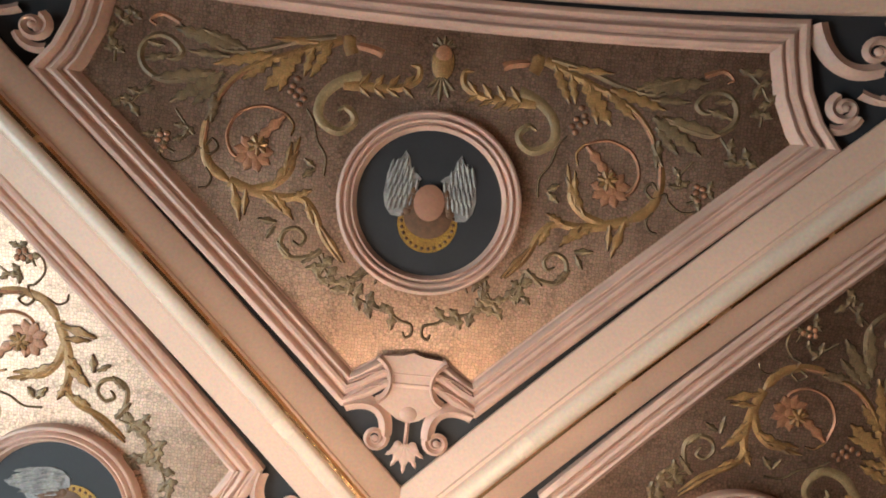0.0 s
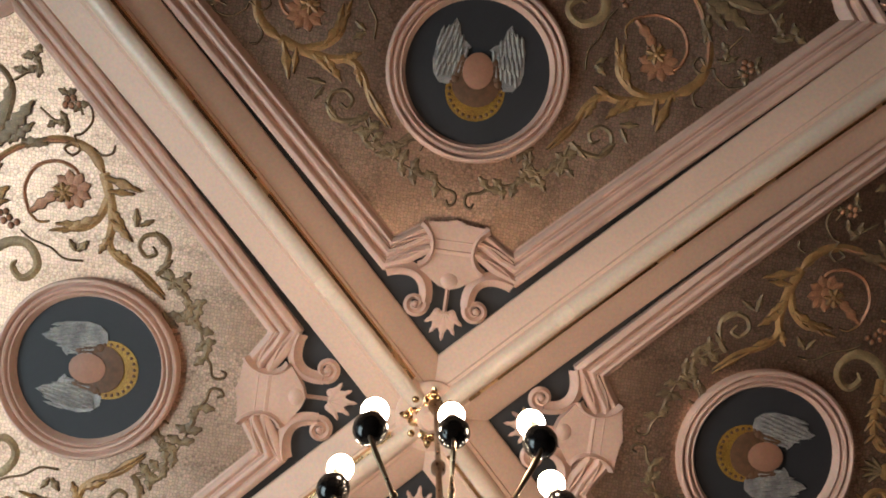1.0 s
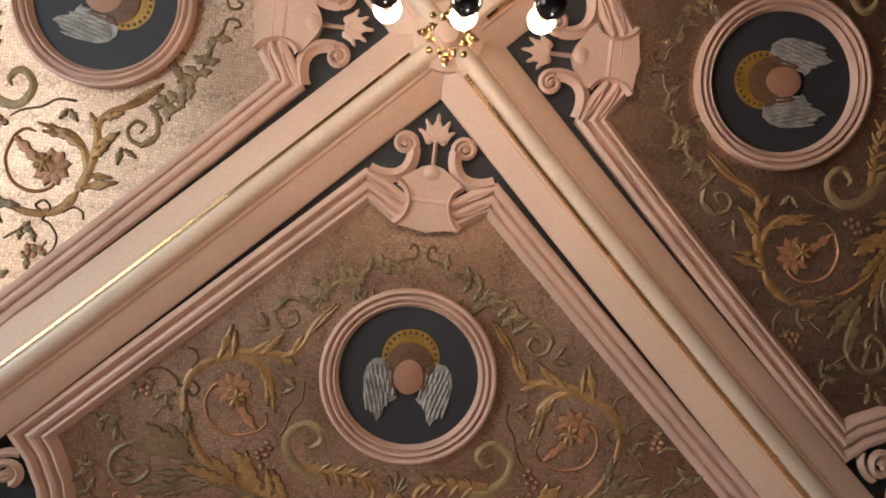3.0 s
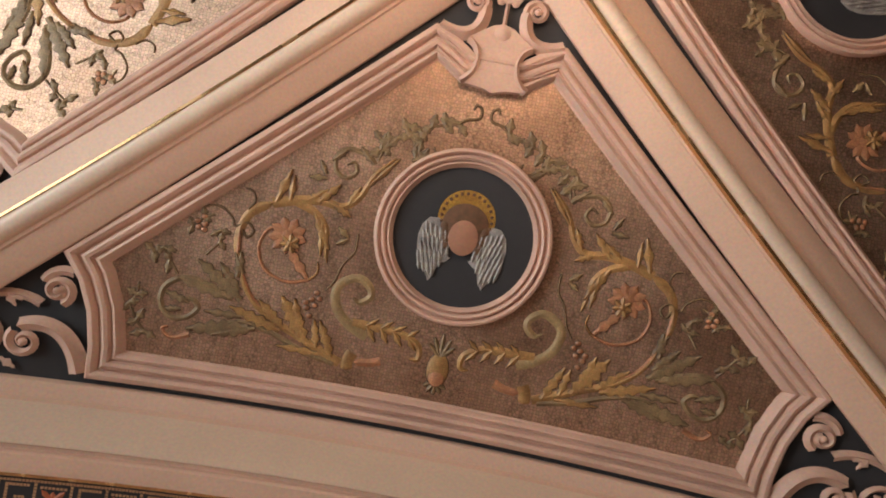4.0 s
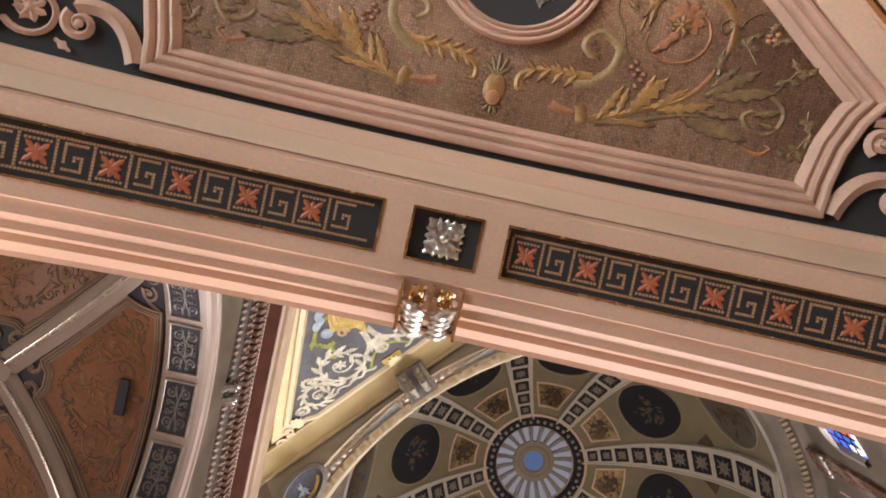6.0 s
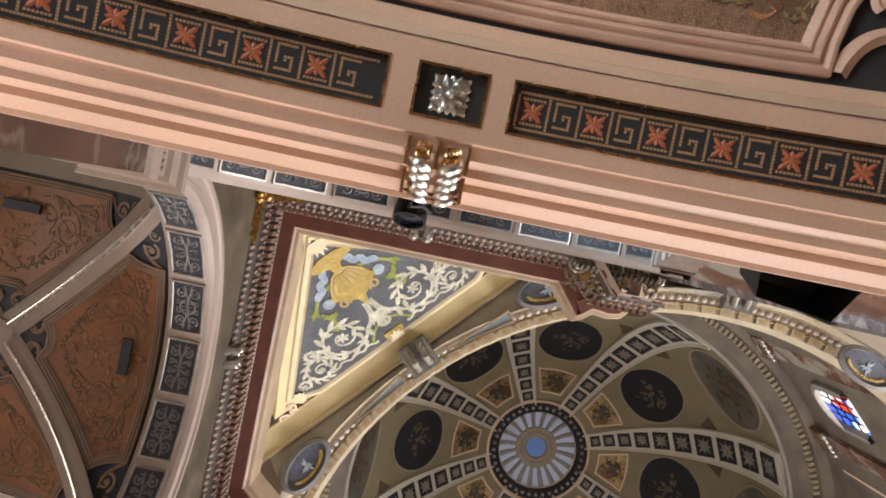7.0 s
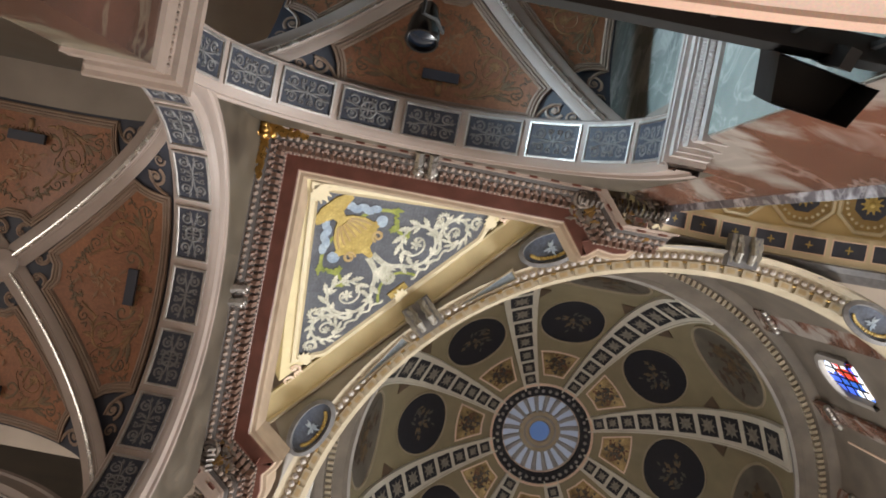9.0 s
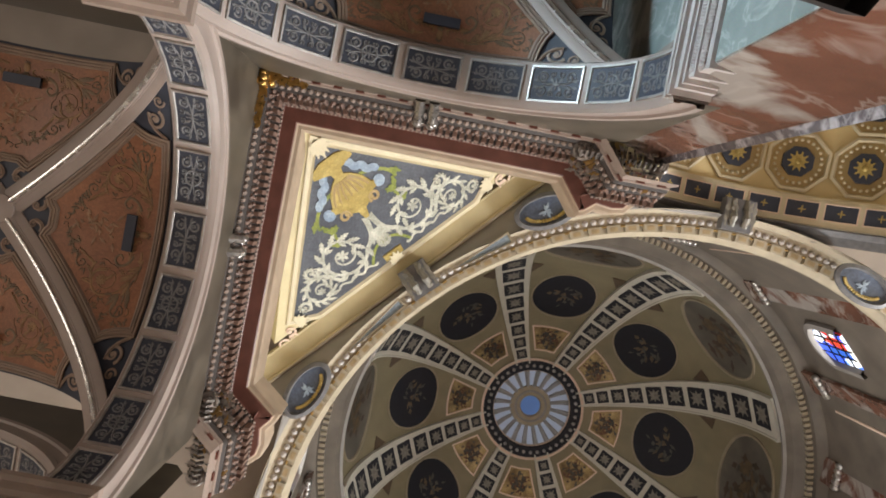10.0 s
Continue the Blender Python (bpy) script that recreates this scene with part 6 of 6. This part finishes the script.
bm = bmesh.new()
sweep([(-7.4, 0), (7.4, 0)], [(4.9, 0.25), (4.9, 0.0), (-6.0, 0.0)], lambda u, v, h: cyl(u, v, h), step=0.4, bm=bm)
part("shell", bm, YELLOW2, barrel, "yellow plaster shell")
bm = bmesh.new()
sweep([(-9.2, 0), (9.2, 0)], [(4.85, 0.0), (4.85, 0.22), (5.7, 0.22), (5.75, 0.16), (5.75, -1.2)], lambda u, v, h: cyl(u, v, h), step=0.4, bm=bm)
part("great_arch", bm, YCREAM, barrel, "cream arch band")
bm = bmesh.new()
sweep([(-9.2, 0), (9.2, 0)], [(5.74, 0.26), (5.78, 0.28), (5.9, 0.20), (5.95, 0.10), (6.2, 0.0)], lambda u, v, h: cyl(u, v, h), step=0.4, bm=bm)
part("archivolt", bm, ORN, barrel, "grey carved edge")
for i in range(-7, 8):
    a = i * 1.12
    f = lambda u, v, h, a=a: cyl(a + u, 5.27 + v, 0.22 + h)
    q = part("arch_panel", plate(resample([(-0.46, -0.24), (0.46, -0.24), (0.46, 0.24), (-0.46, 0.24)], 0.3, True), f, -0.02, 0.012), BLUE, barrel, "dark grey panel", smooth=False)
    bm = bmesh.new()
    for k in range(4):
        leaf(bm, f, 0, 0, k * math.pi / 2, 0.12, 0.04, 0.02, 1)
    part("gold_cross", bm, YGOLD, q, "small gold cross flower")
    part("bead", sweep([(-0.46, -0.24), (0.46, -0.24), (0.46, 0.24), (-0.46, 0.24)], [(-0.03, 0.0), (-0.03, 0.03), (0.0, 0.03), (0.01, 0.0)], f, closed=True, step=0.4), CREAM, q)
OCT = [(math.cos(math.pi / 8 + k * math.pi / 4), math.sin(math.pi / 8 + k * math.pi / 4)) for k in range(8)]
for row in range(4):
    for i in range(-3, 4):
        a, y = i * 1.85, 3.85 - 1.85 * row
        f = lambda u, v, h, a=a, y=y: cyl(a + u, y + v, h)
        o = part("coffer", plate([(0.86 * x, 0.86 * z) for x, z in OCT], f, 0.0, 0.02), YELLOWD, barrel, "octagonal yellow coffer", smooth=False)
        part("coffer_rim", sweep([(0.90 * x, 0.90 * z) for x, z in OCT], [(-0.06, 0.0), (-0.06, 0.09), (0.02, 0.11), (0.06, 0.02)], f, closed=True, step=3), YCREAM, o)
        part("coffer_ground", plate([(0.48 * x, 0.48 * z) for x, z in OCT], f, 0.02, 0.11), BLUE, o, "dark octagon", smooth=False)
        bm = bmesh.new()
        for k in range(24):
            t = k * math.tau / 24
            disc(bm, f, 0.66 * math.cos(t), 0.66 * math.sin(t), 0.055, 0.055, 0.085, 6, 0.04)
        part("coffer_studs", bm, YCREAM, o)
        bm = bmesh.new()
        for k in range(10):
            leaf(bm, f, 0, 0, k * math.tau / 10, 0.32, 0.075, 0.14, 2)
        disc(bm, f, 0, 0, 0.1, 0.1, 0.15, 10, 0.05)
        part("coffer_flower", bm, YGOLD, o, "gold flower")

# ---- gallery edge, loudspeaker and spotlight ----
rail = thing("gallery_rail", "dark iron rail along the top of the low arch", "rail")
part("beam", box(bmesh.new(), -3.6, 3.15, 5.10, 5.275, 6.24, 6.42), BLACKM, rail, smooth=False)
for i in range(12):
    bm = bmesh.new()
    box(bm, -3.3 + 0.55 * i, -3.26 + 0.55 * i, 5.15, 5.19, 5.44 - (-3.28 + 0.55 * i) ** 2 / 14.2, 6.24)
    part("post", bm, BLACKM, rail, smooth=False)
spk = thing("loudspeaker", "black wedge-shaped loudspeaker on the gallery edge", "loudspeaker", pose(2.50, 5.47, 6.50, 20, 0, 12))
bm = bmesh.new()
plate([(-0.36, -0.15), (0.36, -0.18), (0.30, 0.12), (-0.24, 0.17)], lambda u, v, h: (u, v, h), -0.22, 0.22, bm)
part("cabinet", bm, BLACKM, spk, smooth=False)
part("bracket_arm", box(bmesh.new(), -0.04, 0.04, -0.34, -0.2, -0.42, 0.1), BLACKM, spk, smooth=False)
spot = thing("spotlight", "black round spotlight with a bluish lens above the gallery rail", "spotlight", pose(-0.24, 5.52, 6.70, 62, 0, 0))
part("body", lathe([(0.0, 0.24), (0.05, 0.235), (0.075, 0.20), (0.085, 0.14), (0.115, 0.06), (0.125, -0.06), (0.125, -0.12), (0.11, -0.12), (0.105, -0.08)], 28), BLACK, spot, "glossy black housing")
part("lens", lathe([(0.108, -0.085), (0.05, -0.095), (0.0, -0.098)], 24), LENS, spot, "bluish lens")
part("yoke", tube([(0.13, 0, 0.05), (0.14, -0.05, -0.05), (0.09, -0.22, -0.10), (0.0, -0.36, -0.20), (0.0, -0.42, -0.02)], 0.014, 6), BLACKM, spot)

st = lambda ob, label, cat: tagged(ob, label, cat, kind="structure")
st(part("wall_aisle", box(bmesh.new(), 3.16, 3.5, -6.5, 4.55, 6.2, 24), GREENMAR, smooth=False), "grey green marble aisle wall", "wall")

st(part("wall_bay", box(bmesh.new(), -11.2, -4.47, 5.0, 5.28, 0, 15.4), STUCCO, smooth=False), "grey brown stucco wall of the aisle bay", "wall")
# Two unseen dark screens, added to cut light and reflections on the low vault.
st(part("dark_screen_east", box(bmesh.new(), 4.35, 4.55, -2.9, 4.5, 0, 5.3), SCREENDARK, smooth=False), "unseen dark screen added beside the low vault", "wall")
st(part("dark_screen_north", box(bmesh.new(), -4.6, 4.34, -2.9, -2.7, 0, 5.3), SCREENDARK, smooth=False), "unseen dark screen added beside the low vault", "wall")

# ---- floor, outer walls and roof added to close the place ----
st(part("floor", box(bmesh.new(), -15, 36, -6.5, 45, -0.2, 0), FLOOR, smooth=False), "pale polished stone church floor", "floor")
# Unseen dark sheet, added so the floor bounces less light onto the low vault.
st(part("bounce_damping_sheet", box(bmesh.new(), -4.6, 4.3, -2.65, 5.4, 0.0, 0.012), FLOORD, smooth=False), "unseen dark sheet added on the floor under the low vault", "floor")
# Plain walls and roof slab, added to keep the sky's light out.
st(part("wall_west", box(bmesh.new(), -15.3, -15, -6.8, 45.3, -0.2, 26), WALL, smooth=False), "plain plaster wall added to close the church", "wall")
st(part("wall_east", box(bmesh.new(), 36, 36.3, -6.8, 45.3, -0.2, 26), WALL, smooth=False), "plain plaster wall added to close the church", "wall")
st(part("wall_north", box(bmesh.new(), -15, 36, -6.8, -6.5, -0.2, 26), WALL, smooth=False), "plain plaster wall added to close the church", "wall")
st(part("wall_south", box(bmesh.new(), -15, 36, 45, 45.3, -0.2, 26), WALL, smooth=False), "plain plaster wall added to close the church", "wall")
st(part("ceiling", lathe([(12.45, 23.9), (12.6, 24.1), (48, 24.1)], 64, centre=(CX, CY)), WALL, smooth=False), "plain slab added round the dome to keep the sky out", "ceiling")
